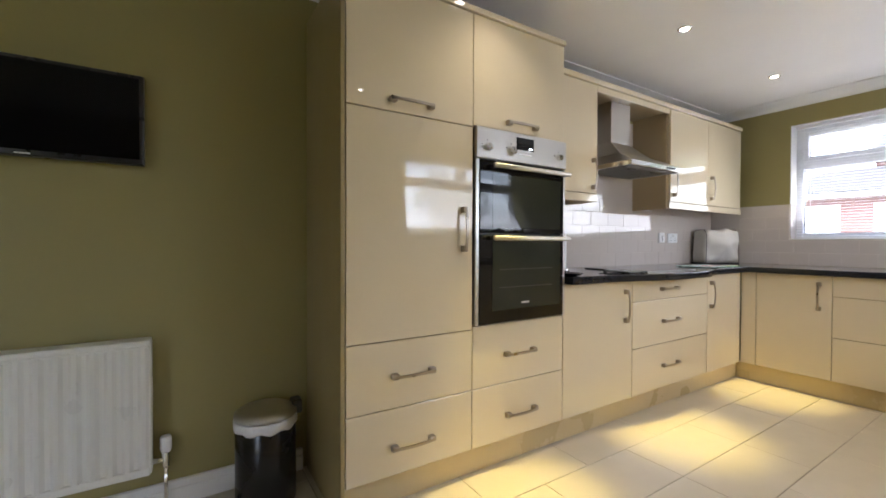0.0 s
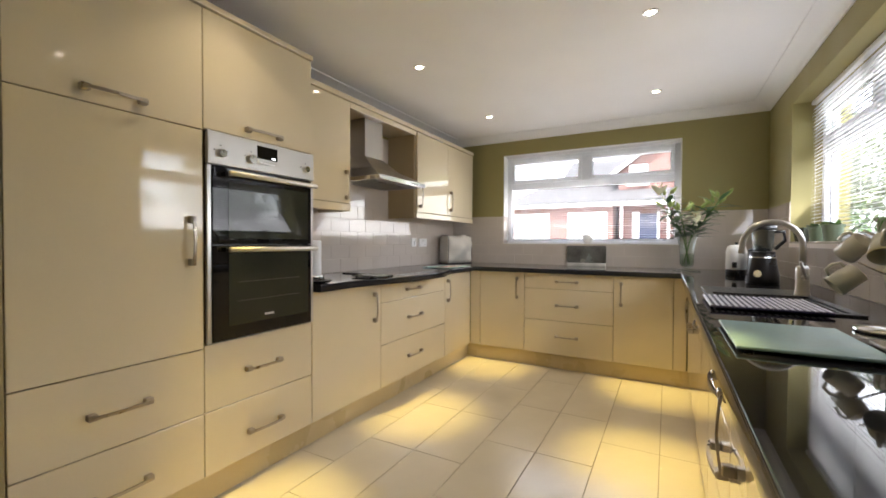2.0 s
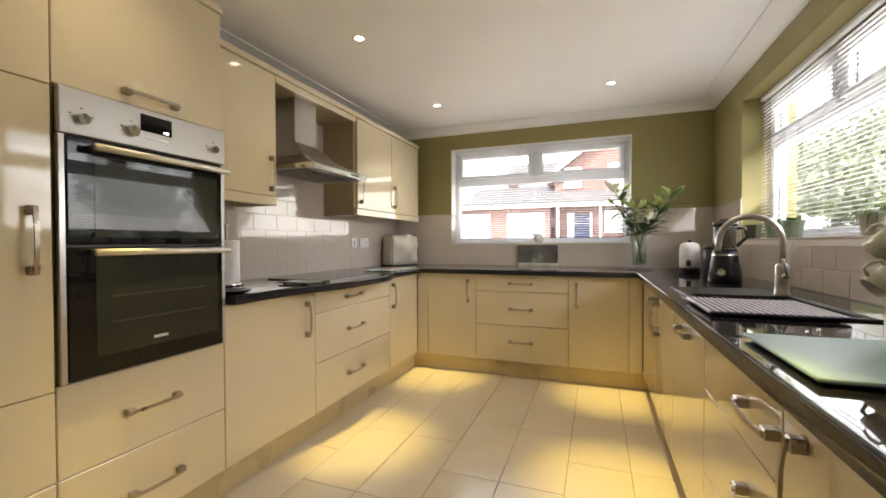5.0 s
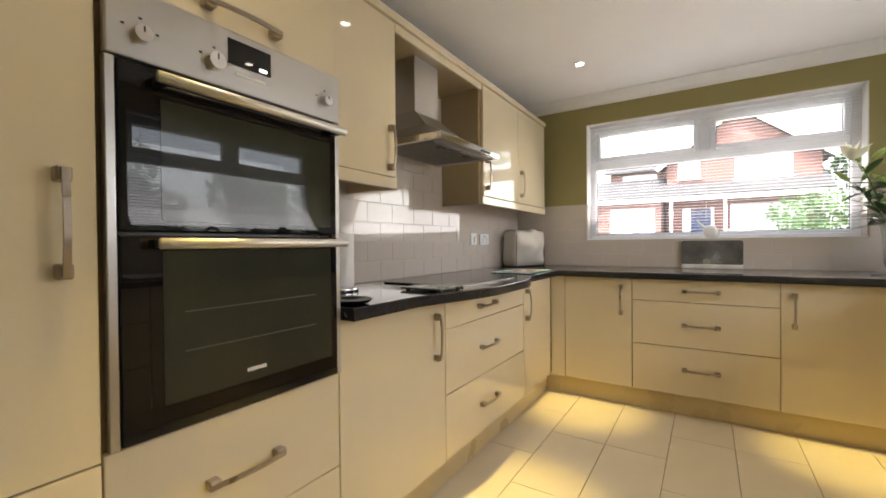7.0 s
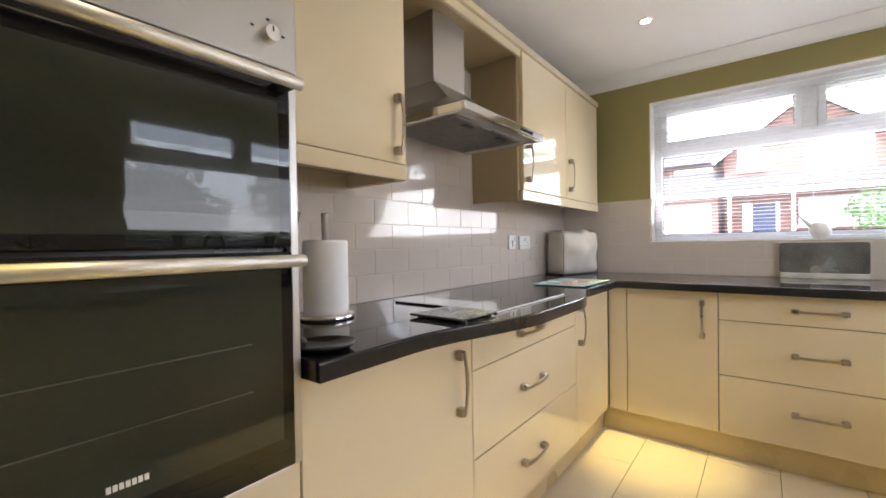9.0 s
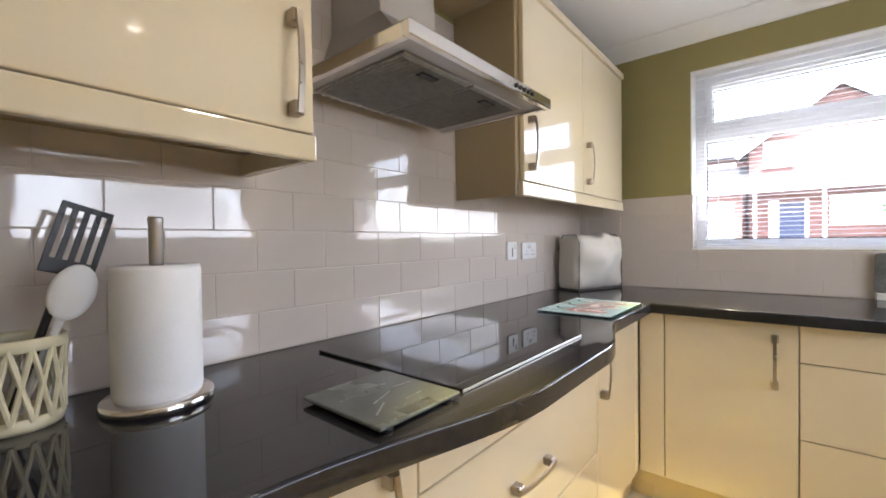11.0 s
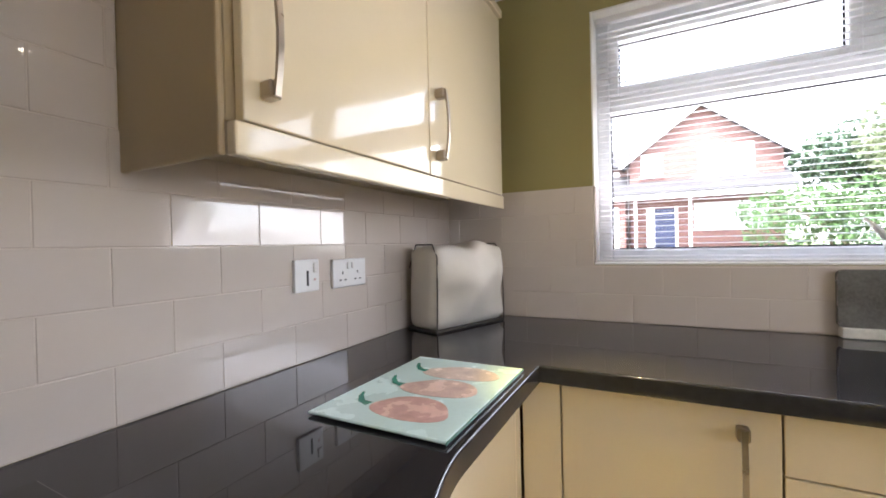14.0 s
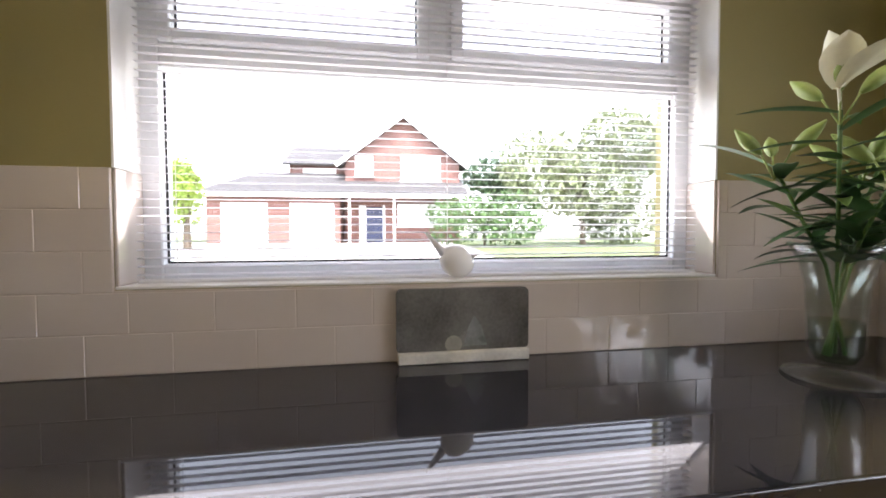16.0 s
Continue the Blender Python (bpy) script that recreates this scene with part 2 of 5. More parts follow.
coving("trim_coving_north", (X0, Y1, 0), (X1, Y1, 0), (0, -1, 0))
coving("trim_coving_east", (X1, Y0, 0), (X1, Y1, 0), (-1, 0, 0))
coving("trim_coving_south", (X0, Y0, 0), (X1, Y0, 0), (0, 1, 0))
bm = box((X0, Y1 - 0.018, 0), (0.56, Y1, 0.10), 0.004)
cube(bm, (X0, Y1 - 0.024, 0), (0.56, Y1 - 0.016, 0.07), 0.003)
structure("baseboard", bm, WHITE_PAINT, "white painted skirting board under the radiator", "skirting")

# recessed ceiling lamps
for lx, ly in DOWNLIGHTS:
    d = thing("ceiling_downlight", "small round white recessed ceiling lamp, lit", "ceiling lamp", (lx, ly, CEIL), "recessed ceiling lamps")
    bm = bmesh.new()
    lathe(bm, [(0.024, -0.002), (0.027, -0.006), (0.036, -0.004), (0.038, 0.0)], (lx, ly, CEIL), 24)
    part("bezel", bm, CHROME, d, "chrome bezel", True)
    part("lens", rod(bmesh.new(), (lx, ly, CEIL - 0.0045), (lx, ly, CEIL - 0.0005), 0.0235), LAMP_GLOW, d, "glowing lens")


# ---- windows with blinds ----
def window(name, to_world, w, z0, z1, transom, mullion, label, slat_tilt):
    """A white window: fixed pane below, two openers above. to_world maps (along, out, z) to the room."""
    base = to_world(w / 2, 0.12, z0)
    win = tagged(new(name), label, "window", "", "structure")
    win.matrix_basis = Matrix.Translation(base)

    def bx(bm, u0, u1, o0, o1, a, b, bev=0.004):
        p, q = to_world(u0, o0, a), to_world(u1, o1, b)
        return cube(bm, [min(c) for c in zip(p, q)], [max(c) for c in zip(p, q)], bev)

    f = 0.055
    bm = bmesh.new()
    bx(bm, 0, f, 0.12, 0.19, z0, z1)
    bx(bm, w - f, w, 0.12, 0.19, z0, z1)
    bx(bm, f, w - f, 0.121, 0.189, z0, z0 + f)
    bx(bm, f, w - f, 0.121, 0.189, z1 - f, z1)
    bx(bm, f, w - f, 0.122, 0.188, transom - 0.035, transom + 0.035)
    bx(bm, mullion - 0.035, mullion + 0.035, 0.123, 0.187, transom + 0.034, z1 - f)
    part("window_frame", bm, UPVC, win)
    for k, (u0, u1) in enumerate(((f, mullion - 0.035), (mullion + 0.035, w - f))):
        bm = bmesh.new()
        a, b, s = transom + 0.035, z1 - f, 0.035
        bx(bm, u0, u0 + s, 0.11, 0.17, a, b)
        bx(bm, u1 - s, u1, 0.11, 0.17, a, b)
        bx(bm, u0 + s, u1 - s, 0.111, 0.169, a, a + s)
        bx(bm, u0 + s, u1 - s, 0.111, 0.169, b - s, b)
        part("opener", bm, UPVC, win)
        pane = part("pane", bx(bmesh.new(), u0 + s, u1 - s, 0.145, 0.149, a + s, b - s, 0), PANE, win)
        pane.visible_shadow = False
    pane = part("pane", bx(bmesh.new(), f, w - f, 0.150, 0.154, z0 + f, transom - 0.035, 0), PANE, win)
    pane.visible_shadow = False

    def gasket(u0, u1, a, b, o):
        bm = bmesh.new()
        g = 0.006
        bx(bm, u0, u0 + g, o - 0.003, o, a, b, 0)
        bx(bm, u1 - g, u1, o - 0.003, o, a, b, 0)
        bx(bm, u0 + g, u1 - g, o - 0.003, o, a, a + g, 0)
        bx(bm, u0 + g, u1 - g, o - 0.003, o, b - g, b, 0)
        part("gasket", bm, BLACK_PLASTIC, win, "black rubber gasket")

    gasket(f, w - f, z0 + f, transom - 0.035, 0.1495)
    for u0, u1 in ((f, mullion - 0.035), (mullion + 0.035, w - f)):
        gasket(u0 + 0.035, u1 - 0.035, transom + 0.07, z1 - f - 0.035, 0.1445)

    blind = thing("venetian_blind", "white slatted venetian blind lowered over the window, slats open", "blind", to_world(w / 2, 0.07, z0))
    part("headrail", bx(bmesh.new(), 0.015, w - 0.015, 0.055, 0.085, z1 - 0.028, z1 - 0.002), SLAT, blind)
    part("bottom_rail", bx(bmesh.new(), 0.02, w - 0.02, 0.058, 0.082, z0 + 0.006, z0 + 0.018), SLAT, blind)
    pitch, half = 0.0225, 0.0125
    bm = bmesh.new()
    c, s = math.cos(slat_tilt), math.sin(slat_tilt)
    rows = []
    for k in range(5):
        q = (k / 4 - 0.5) * 2
        o, h = q * half, 0.0016 * (1 - q * q)
        rows.append([bm.verts.new(Vector(to_world(u, 0.07 + o * c - h * s, o * s + h)) - Vector(to_world(0, 0, 0))) for u in (0.02, w - 0.02)])
    for a, b in zip(rows, rows[1:]):
        bm.faces.new((a[0], a[1], b[1], b[0]))
    ext = bmesh.ops.solidify(bm, geom=list(bm.faces), thickness=0.0006)
    me = mesh_of(bm, "slat", SLAT)
    org = Vector(to_world(0, 0, 0))
    for k in range(int((z1 - z0 - 0.055) / pitch)):
        ob = new("slat", me)
        ob.parent = blind
        ob.matrix_parent_inverse = blind.matrix_basis.inverted()
        ob.location = org + Vector((0, 0, z0 + 0.03 + k * pitch))
    for u in (0.12, w / 2, w - 0.12):
        p, q = to_world(u, 0.0565, z0 + 0.01), to_world(u, 0.0565, z1 - 0.02)
        part("ladder_cord", rod(bmesh.new(), p, q, 0.0009, n=6), SLAT, blind)
    return win


window("window_1", lambda u, o, z: (X1 + o, W1["y0"] + u, z), W1["y1"] - W1["y0"], W1["z0"], W1["z1"], 1.755, 0.86,
       "wide white framed window facing the street", radians(8))
window("window_2", lambda u, o, z: (W2["x0"] + u, Y0 - 0.04 - o, z), W2["x1"] - W2["x0"], W2["z0"], W2["z1"], 1.76, 0.83,
       "white framed window above the sink", radians(19))
structure("trim_window_sill", box((X1 - 0.004, W1["y0"] + 0.002, W1["z0"] - 0.0), (X1 + 0.12, W1["y1"] - 0.002, W1["z0"] + 0.008), 0.002), WHITE_PAINT, "white window sill", "sill")
structure("trim_sink_window_sill", box((W2["x0"] + 0.002, Y0 - 0.16, W2["z0"]), (W2["x1"] - 0.002, Y0 + 0.006, W2["z0"] + 0.01), 0.002), TILE, "glazed tile window sill above the sink", "sill")
bm = bmesh.new()
for a, b in ((W1["y0"], W1["y0"] + 0.006), (W1["y1"] - 0.006, W1["y1"])):
    cube(bm, (X1 + 0.001, a, 1.425), (X1 + 0.12, b, W1["z1"]))
cube(bm, (X1 + 0.001, W1["y0"] + 0.006, W1["z1"] - 0.006), (X1 + 0.12, W1["y1"] - 0.006, W1["z1"]))
structure("trim_window_reveal", bm, WHITE_PAINT, "cream white painted window reveal", "reveal")
bm = bmesh.new()
for a, b in ((W1["y0"], W1["y0"] + 0.009), (W1["y1"] - 0.009, W1["y1"])):
    cube(bm, (X1 + 0.001, a, W1["z0"] + 0.008), (X1 + 0.12, b, 1.423), 0.002)
structure("trim_reveal_tiles", bm, TILE, "pale glazed tiles lining the window reveal", "reveal")

# ---- fitted cabinets ----
FRONT_N, FRONT_E, FRONT_S = 1.395, 3.85, -0.455
RUN = {
    "n": lambda u, d, z: (u, FRONT_N - d, z),
    "e": lambda u, d, z: (FRONT_E - d, u, z),
    "s": lambda u, d, z: (u, FRONT_S + d, z),
}


def rbox(bm, run, u0, u1, d0, d1, z0, z1, bevel=0.0, seg=1, lift=0.0):
    f = RUN[run] if isinstance(run, str) else run
    p, q = f(u0, d0, z0), f(u1, d1, z1)
    return cube(bm, [min(c) for c in zip(p, q)], [max(c) for c in zip(p, q)], bevel, seg)


def handle(parent, run, u, z, upright, length=0.20, off=0.0):
    """A satin bow handle: two square feet and a flat bar that bows out between them."""
    f = RUN[run]
    bm = bmesh.new()
    h = length / 2
    for e in (-1, 1):
        if upright:
            rbox(bm, run, u - 0.0115, u + 0.0115, off, off + 0.027, z + e * (h - 0.014) - 0.014, z + e * (h - 0.014) + 0.014, 0.003)
        else:
            rbox(bm, run, u + e * (h - 0.014) - 0.014, u + e * (h - 0.014) + 0.014, off, off + 0.027, z - 0.0115, z + 0.0115, 0.003)
    rows = []
    for k in range(11):
        q = k / 10 * 2 - 1
        out = 0.024 + 0.010 * (1 - q * q)
        along = q * h * 0.97
        ring = []
        for a, b in ((-0.0055, 0), (0.0055, 0), (0.0055, 0.006), (-0.0055, 0.006)):
            ring.append(bm.verts.new(f(u + a, off + out + b, z + along) if upright else f(u + along, off + out + b, z + a)))
        rows.append(ring)
    for a, b in zip(rows, rows[1:]):
        for j in range(4):
            bm.faces.new((a[j], a[(j + 1) % 4], b[(j + 1) % 4], b[j]))
    bm.faces.new(rows[0][::-1])
    bm.faces.new(rows[-1])
    return part("handle", bm, NICKEL, parent)


def unit(name, label, run, u0, u1, z0, z1, depth, fronts, base_d=0.0, group="fitted kitchen cabinets"):
    """A cabinet: carcass behind, with door and drawer fronts (kind, u0, u1, z0, z1, handle)."""
    mid = RUN[run]((u0 + u1) / 2, base_d - depth / 2, z0)
    c = thing(name, label, "cabinet", mid, group)
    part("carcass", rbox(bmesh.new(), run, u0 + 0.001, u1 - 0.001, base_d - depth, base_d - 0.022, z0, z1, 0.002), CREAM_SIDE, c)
    g = 0.0018
    for kind, a, b, lo, hi, grip in fronts:
        d = part(kind, rbox(bmesh.new(), run, a + g, b - g, base_d - 0.020, base_d, lo + g, hi - g, 0.0028, 2), CREAM, c)
        if grip:
            handle(d, run, grip[0], grip[1], grip[2], off=base_d)
    return c


PL, TOP = 0.135, 0.862
T = FRONT_N
unit("tall_cabinet", "tall cream gloss larder cabinet with two drawers below", "n", 0.597, 1.19, PL, 2.115, 0.50, [
    ("drawer", 0.597, 1.19, PL, 0.408, (0.885, 0.252, False)),
    ("drawer", 0.597, 1.19, 0.408, 0.684, (0.885, 0.542, False)),
    ("door", 0.597, 1.19, 0.684, 1.604, (1.135, 1.14, True)),
    ("door", 0.597, 1.19, 1.604, 2.115, (0.875, 1.65, False)),
])
unit("oven_cabinet", "tall cream gloss oven housing with drawers below", "n", 1.19, 1.786, PL, 2.115, 0.50, [
    ("drawer", 1.19, 1.786, PL, 0.408, (1.485, 0.255, False)),
    ("drawer", 1.19, 1.786, 0.408, 0.698, (1.475, 0.55, False)),
    ("door", 1.19, 1.786, 1.612, 2.115, (1.48, 1.652, False)),
])
unit("base_cabinet", "cream gloss base cabinet with one door beside the ovens", "n", 1.787, 2.405, PL, TOP, 0.50, [("door", 1.787, 2.405, PL, TOP, (2.325, 0.705, True))])
unit("drawer_cabinet", "cream gloss three drawer cabinet under the hob", "n", 2.405, 3.32, PL, TOP, 0.50, [
    ("drawer", 2.405, 3.32, PL, 0.428, (2.825, 0.285, False)),
    ("drawer", 2.405, 3.32, 0.428, 0.718, (2.825, 0.577, False)),
    ("drawer", 2.405, 3.32, 0.718, TOP, (2.80, 0.787, False)),
])
unit("base_cabinet", "cream gloss corner base cabinet with one door", "n", 3.32, 3.847, PL, TOP, 0.50, [("door", 3.32, 3.80, PL, TOP, (3.36, 0.71, True)), ("filler", 3.80, 3.847, PL, TOP, None)])
unit("base_cabinet", "cream gloss base cabinet under the window", "e", 0.846, 1.393, PL, TOP, 0.60, [("filler", 1.29, 1.393, PL, TOP, None), ("door", 0.846, 1.29, PL, TOP, (0.915, 0.715, True))])
unit("drawer_cabinet", "cream gloss three drawer cabinet under the window", "e", 0.079, 0.846, PL, TOP, 0.60, [
    ("drawer", 0.079, 0.846, PL, 0.437, (0.46, 0.30, False)),
    ("drawer", 0.079, 0.846, 0.437, 0.720, (0.46, 0.577, False)),
    ("drawer", 0.079, 0.846, 0.720, TOP, (0.46, 0.79, False)),
])
unit("base_cabinet", "cream gloss base cabinet beneath the vase", "e", -0.453, 0.079, PL, TOP, 0.60, [("door", -0.36, 0.079, PL, TOP, (0.02, 0.71, True)), ("filler", -0.453, -0.36, PL, TOP, None)])
unit("base_cabinet", "cream gloss corner base cabinet by the sink", "s", 3.15, 3.848, PL, TOP, 0.58, [("filler", 3.72, 3.848, PL, TOP, None), ("door", 3.15, 3.72, PL, TOP, (3.20, 0.70, True))])
unit("base_cabinet", "cream gloss sink base cabinet", "s", 2.585, 3.15, PL, TOP, 0.58, [("door", 2.585, 3.15, PL, TOP, (3.06, 0.69, True))])
unit("dishwasher_cabinet", "integrated appliance behind a cream gloss door", "s", 1.99, 2.585, PL, TOP, 0.58, [("door", 1.99, 2.585, PL, TOP, (2.29, 0.775, False))])
unit("drawer_cabinet", "cream gloss drawer cabinet beside the sink", "s", 1.39, 1.99, PL, TOP, 0.58, [
    ("drawer", 1.39, 1.99, PL, 0.395, (1.50, 0.28, False)),
    ("drawer", 1.39, 1.99, 0.395, 0.655, (1.50, 0.55, False)),
    ("drawer", 1.39, 1.99, 0.655, TOP, (1.50, 0.755, False)),
])
unit("base_cabinet", "cream gloss base cabinet below the kettle", "s", 0.79, 1.39, PL, TOP, 0.58, [("door", 0.79, 1.39, PL, TOP, (1.30, 0.70, True))])
unit("base_cabinet", "cream gloss base cabinet at the worktop's end", "s", 0.19, 0.79, PL, TOP, 0.58, [("door", 0.19, 0.79, PL, TOP, (0.27, 0.70, True))])

# wall cabinets with light rail and cornice; their fronts stand further back
WF = FRONT_N - 1.61
unit("wall_cabinet", "cream gloss wall cabinet beside the extractor hood", "n", 1.788, 2.343, 1.40, 2.10, 0.30, [("door", 1.788, 2.343, 1.40, 2.10, (2.295, 1.525, True))], WF)
unit("wall_cabinet", "cream gloss double wall cabinet beside the window wall", "n", 3.1905, 4.363, 1.40, 2.10, 0.30, [
    ("door", 3.204, 3.775, 1.40, 2.10, (3.245, 1.54, True)), ("door", 3.775, 4.363, 1.40, 2.10, (3.82, 1.545, True))], WF)


def rail(name, label, u0, u1, z0, z1, d0, d1, end=None):
    bm = bmesh.new()
    rbox(bm, "n", u0, u1, d0, d1, z0, z1, 0.004, 2)
    if end:
        a, b = end
        rbox(bm, "n", a, b, WF - 0.295, d0, z0, z1, 0.003)
    return tagged(part(name, bm, CREAM, None), label, "cabinet trim", "fitted kitchen cabinets")


rail("light_rail", "cream gloss light rail under the wall cabinet", 1.788, 2.345, 1.347, 1.398, WF - 0.018, WF + 0.004, (2.325, 2.345))
rail("light_rail", "cream gloss light rail under the double wall cabinet", 3.1885, 4.365, 1.347, 1.398, WF - 0.018, WF + 0.004)
rail("cornice_rail", "cream gloss cornice above the wall cabinets and hood", 1.788, 4.365, 2.102, 2.135, WF - 0.02, WF + 0.012)
rail("cornice_rail", "cream gloss cornice above the tall cabinets", 0.590, 1.788, 2.117, 2.142, -0.03, 0.012)
# The cream side's shade is put into a darker tan base colour.
end = rail("end_panel", "cream end panel of the tall cabinet, coloured tan for shade", 0.578, 0.596, 0.0, 2.115, -0.50, -0.001)
end.data.materials[0] = material("shaded cream end panel", (0.34, 0.27, 0.13), 0.35, vary=0.08, scale=4, stretch=(1, 1, 0.2))
wall_end = rail("end_panel", "shaded cream end panel of the double wall cabinet", 3.178, 3.1895, 1.347, 2.10, WF - 0.298, WF - 0.0185)
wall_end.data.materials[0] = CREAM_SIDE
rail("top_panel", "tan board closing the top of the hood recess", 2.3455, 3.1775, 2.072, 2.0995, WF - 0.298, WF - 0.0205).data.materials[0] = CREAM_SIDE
rail("bridging_panel", "cream panel across the top behind the hood", 2.345, 3.188, 2.06, 2.10, WF - 0.02, WF)

# plinths
bm = bmesh.new()
cube(bm, (0.597, FRONT_N + 0.045, 0), (3.895, FRONT_N + 0.063, PL - 0.002), 0.002)
structure("trim_plinth_north", bm, PLINTH, "cream plinth under the oven run", "plinth")
structure("trim_plinth_east", box((FRONT_E + 0.045, FRONT_S - 0.044, 0), (FRONT_E + 0.063, FRONT_N + 0.044, PL - 0.002), 0.002), PLINTH, "cream plinth under the window run", "plinth")
structure("trim_plinth_south", box((0.19, FRONT_S - 0.063, 0), (3.894, FRONT_S - 0.045, PL - 0.002), 0.002), PLINTH, "cream plinth under the sink run", "plinth")

# worktop
WT0, WT1 = 0.863, 0.904


def front_edge(x):
    """The oven run's front edge, bowed out round the hob."""
    if x < 2.05 or x > 3.36:
        return 1.33
    q = min((x - 2.05) / 0.55, (3.36 - x) / 0.42, 1.0)
    return 1.33 - 0.10 * (q * q * (3 - 2 * q))


edge = [(x / 100, front_edge(x / 100)) for x in range(200, 342, 2)]
SX = (1.96, 2.44, -0.84, -0.50)
worktop = thing("worktop", "polished black stone worktop running round three walls", "worktop", (3.0, 0.4, WT0))


def slab(name, bm, front):
    """One stone slab, its open front edge rounded; front says which top edges those are."""
    bmesh.ops.remove_doubles(bm, verts=bm.verts, dist=0.00005)
    rim = [e for e in bm.edges if len(e.link_faces) == 2 and e.calc_face_angle(0) > 1.0 and all(abs(v.co.z - WT1) < 1e-4 and front(v.co.x, v.co.y) for v in e.verts)]
    bmesh.ops.bevel(bm, geom=rim, offset=0.006, segments=4, affect="EDGES", profile=0.5)
    ob = part(name, bm, GRANITE, worktop)
    ob.data.set_sharp_from_angle(angle=radians(50))
    for p in ob.data.polygons:
        p.use_smooth = abs(p.normal.z) < 0.99
    return ob


slab("oven_run_slab", prism(bmesh.new(), [(1.789, 1.904), (1.789, 1.33)] + edge + [(3.8025, 1.33), (3.8035, 1.33), (4.466, 1.33), (4.466, 1.904)], WT0, WT1), lambda x, y: x < 3.803 and y < 1.35)
slab("window_run_slab", box((3.803, -0.405, WT0), (4.466, 1.3298, WT1)), lambda x, y: x < 3.81)
bm = bmesh.new()
for lo, hi in (((0.17, -1.046), (SX[0], -0.405)), ((SX[1], -1.046), (3.803, -0.4052)), ((3.803, -1.046), (4.466, -0.4052)), ((SX[0], -1.046), (SX[1], SX[2])), ((SX[0], SX[3]), (SX[1], -0.405))):
    cube(bm, (*lo, WT0), (*hi, WT1))
slab("sink_run_slab", bm, lambda x, y: y > -0.41 and x < 3.81)

# ---- double oven ----
oven = thing("double_oven", "built-in black glass and steel double oven", "oven", (1.488, 1.64, 0.70))
OX0, OX1, OF = 1.196, 1.781, 1.378
part("body", box((OX0 + 0.01, OF + 0.018, 0.703), (OX1 - 0.01, 1.88, 1.607)), BLACK_PLASTIC, oven)
part("side_trim", box((OX0, OF + 0.001, 0.702), (OX0 + 0.018, OF + 0.020, 1.464), 0.002), STEEL, oven)
part("side_trim", box((OX1 - 0.018, OF + 0.001, 0.702), (OX1, OF + 0.020, 1.464), 0.002), STEEL, oven)
panel = part("control_panel", box((OX0, OF - 0.004, 1.466), (OX1, OF + 0.018, 1.608), 0.004, 2), STEEL, oven, "brushed steel control panel")
part("display", box((1.432, OF - 0.0065, 1.528), (1.545, OF - 0.004, 1.588), 0.001), BLACK_GLASS, panel, "dark clock display")
part("display_digits", box((1.512, OF - 0.0075, 1.534), (1.532, OF - 0.0064, 1.541)), glow("display digits", (0.8, 0.85, 0.9), 0.6), panel, "pale lit digits")
part("label_strip", box((1.45, OF - 0.006, 1.505), (1.53, OF - 0.004, 1.512)), WHITE_PLASTIC, panel, "pale touch key strip")
for kx, kz, kr in ((1.255, 1.516, 0.018), (1.40, 1.517, 0.021), (1.722, 1.52, 0.016)):
    k = part("knob", rod(bmesh.new(), (kx, OF - 0.003, kz), (kx, OF - 0.024, kz), kr, kr * 0.9, 24), CHROME, panel, "round metal knob")
    part("knob_mark", box((kx - 0.001, OF - 0.0252, kz + 0.002), (kx + 0.001, OF - 0.0236, kz + kr * 0.75)), BLACK_PLASTIC, k)
for kx in (1.255, 1.40, 1.722):
    for dx, dz in ((0, 0.033), (0.03, 0.012), (-0.03, 0.012)):
        part("dial_symbol", box((kx + dx - 0.003, OF - 0.0052, 1.517 + dz - 0.002), (kx + dx + 0.003, OF - 0.0038, 1.517 + dz + 0.002)), BLACK_PLASTIC, panel)
for name, z0, z1, wz0, wz1, hz in (("upper_door", 1.128, 1.460, 1.150, 1.400, 1.432), ("lower_door", 0.706, 1.120, 0.765, 1.088, 1.103)):
    door = part(name, box((OX0 + 0.019, OF - 0.004, z0), (OX1 - 0.019, OF + 0.017, z1), 0.003, 2), BLACK_GLASS, oven, "black glass oven door")
    part("door_window", box((1.288, OF - 0.0052, wz0), (1.738, OF - 0.0036, wz1)), OVEN_WINDOW, door, "smoked see-through window")
    grip = bmesh.new()
    rod(grip, (1.268, OF - 0.045, hz), (1.762, OF - 0.045, hz), 0.0115, n=20)
    part("door_handle", grip, SATIN, door, "round brushed bar handle", True)
    for hx in (1.285, 1.745):
        part("handle_mount", box((hx - 0.011, OF - 0.04, hz - 0.009), (hx + 0.011, OF - 0.003, hz + 0.009), 0.002), BLACK_PLASTIC, door)
    if name == "lower_door":
        for k in range(7):
            part("badge_bar", box((1.470 + k * 0.0075, OF - 0.0065, 0.789), (1.4755 + k * 0.0075, OF - 0.0035, 0.798)), WHITE_PLASTIC, door)
        for rz in (0.87, 0.955):
            part("rack_line", box((1.33, OF - 0.0058, rz), (1.68, OF - 0.0050, rz + 0.0022)), material("faint rack", (0.07, 0.075, 0.06), 0.3), door)

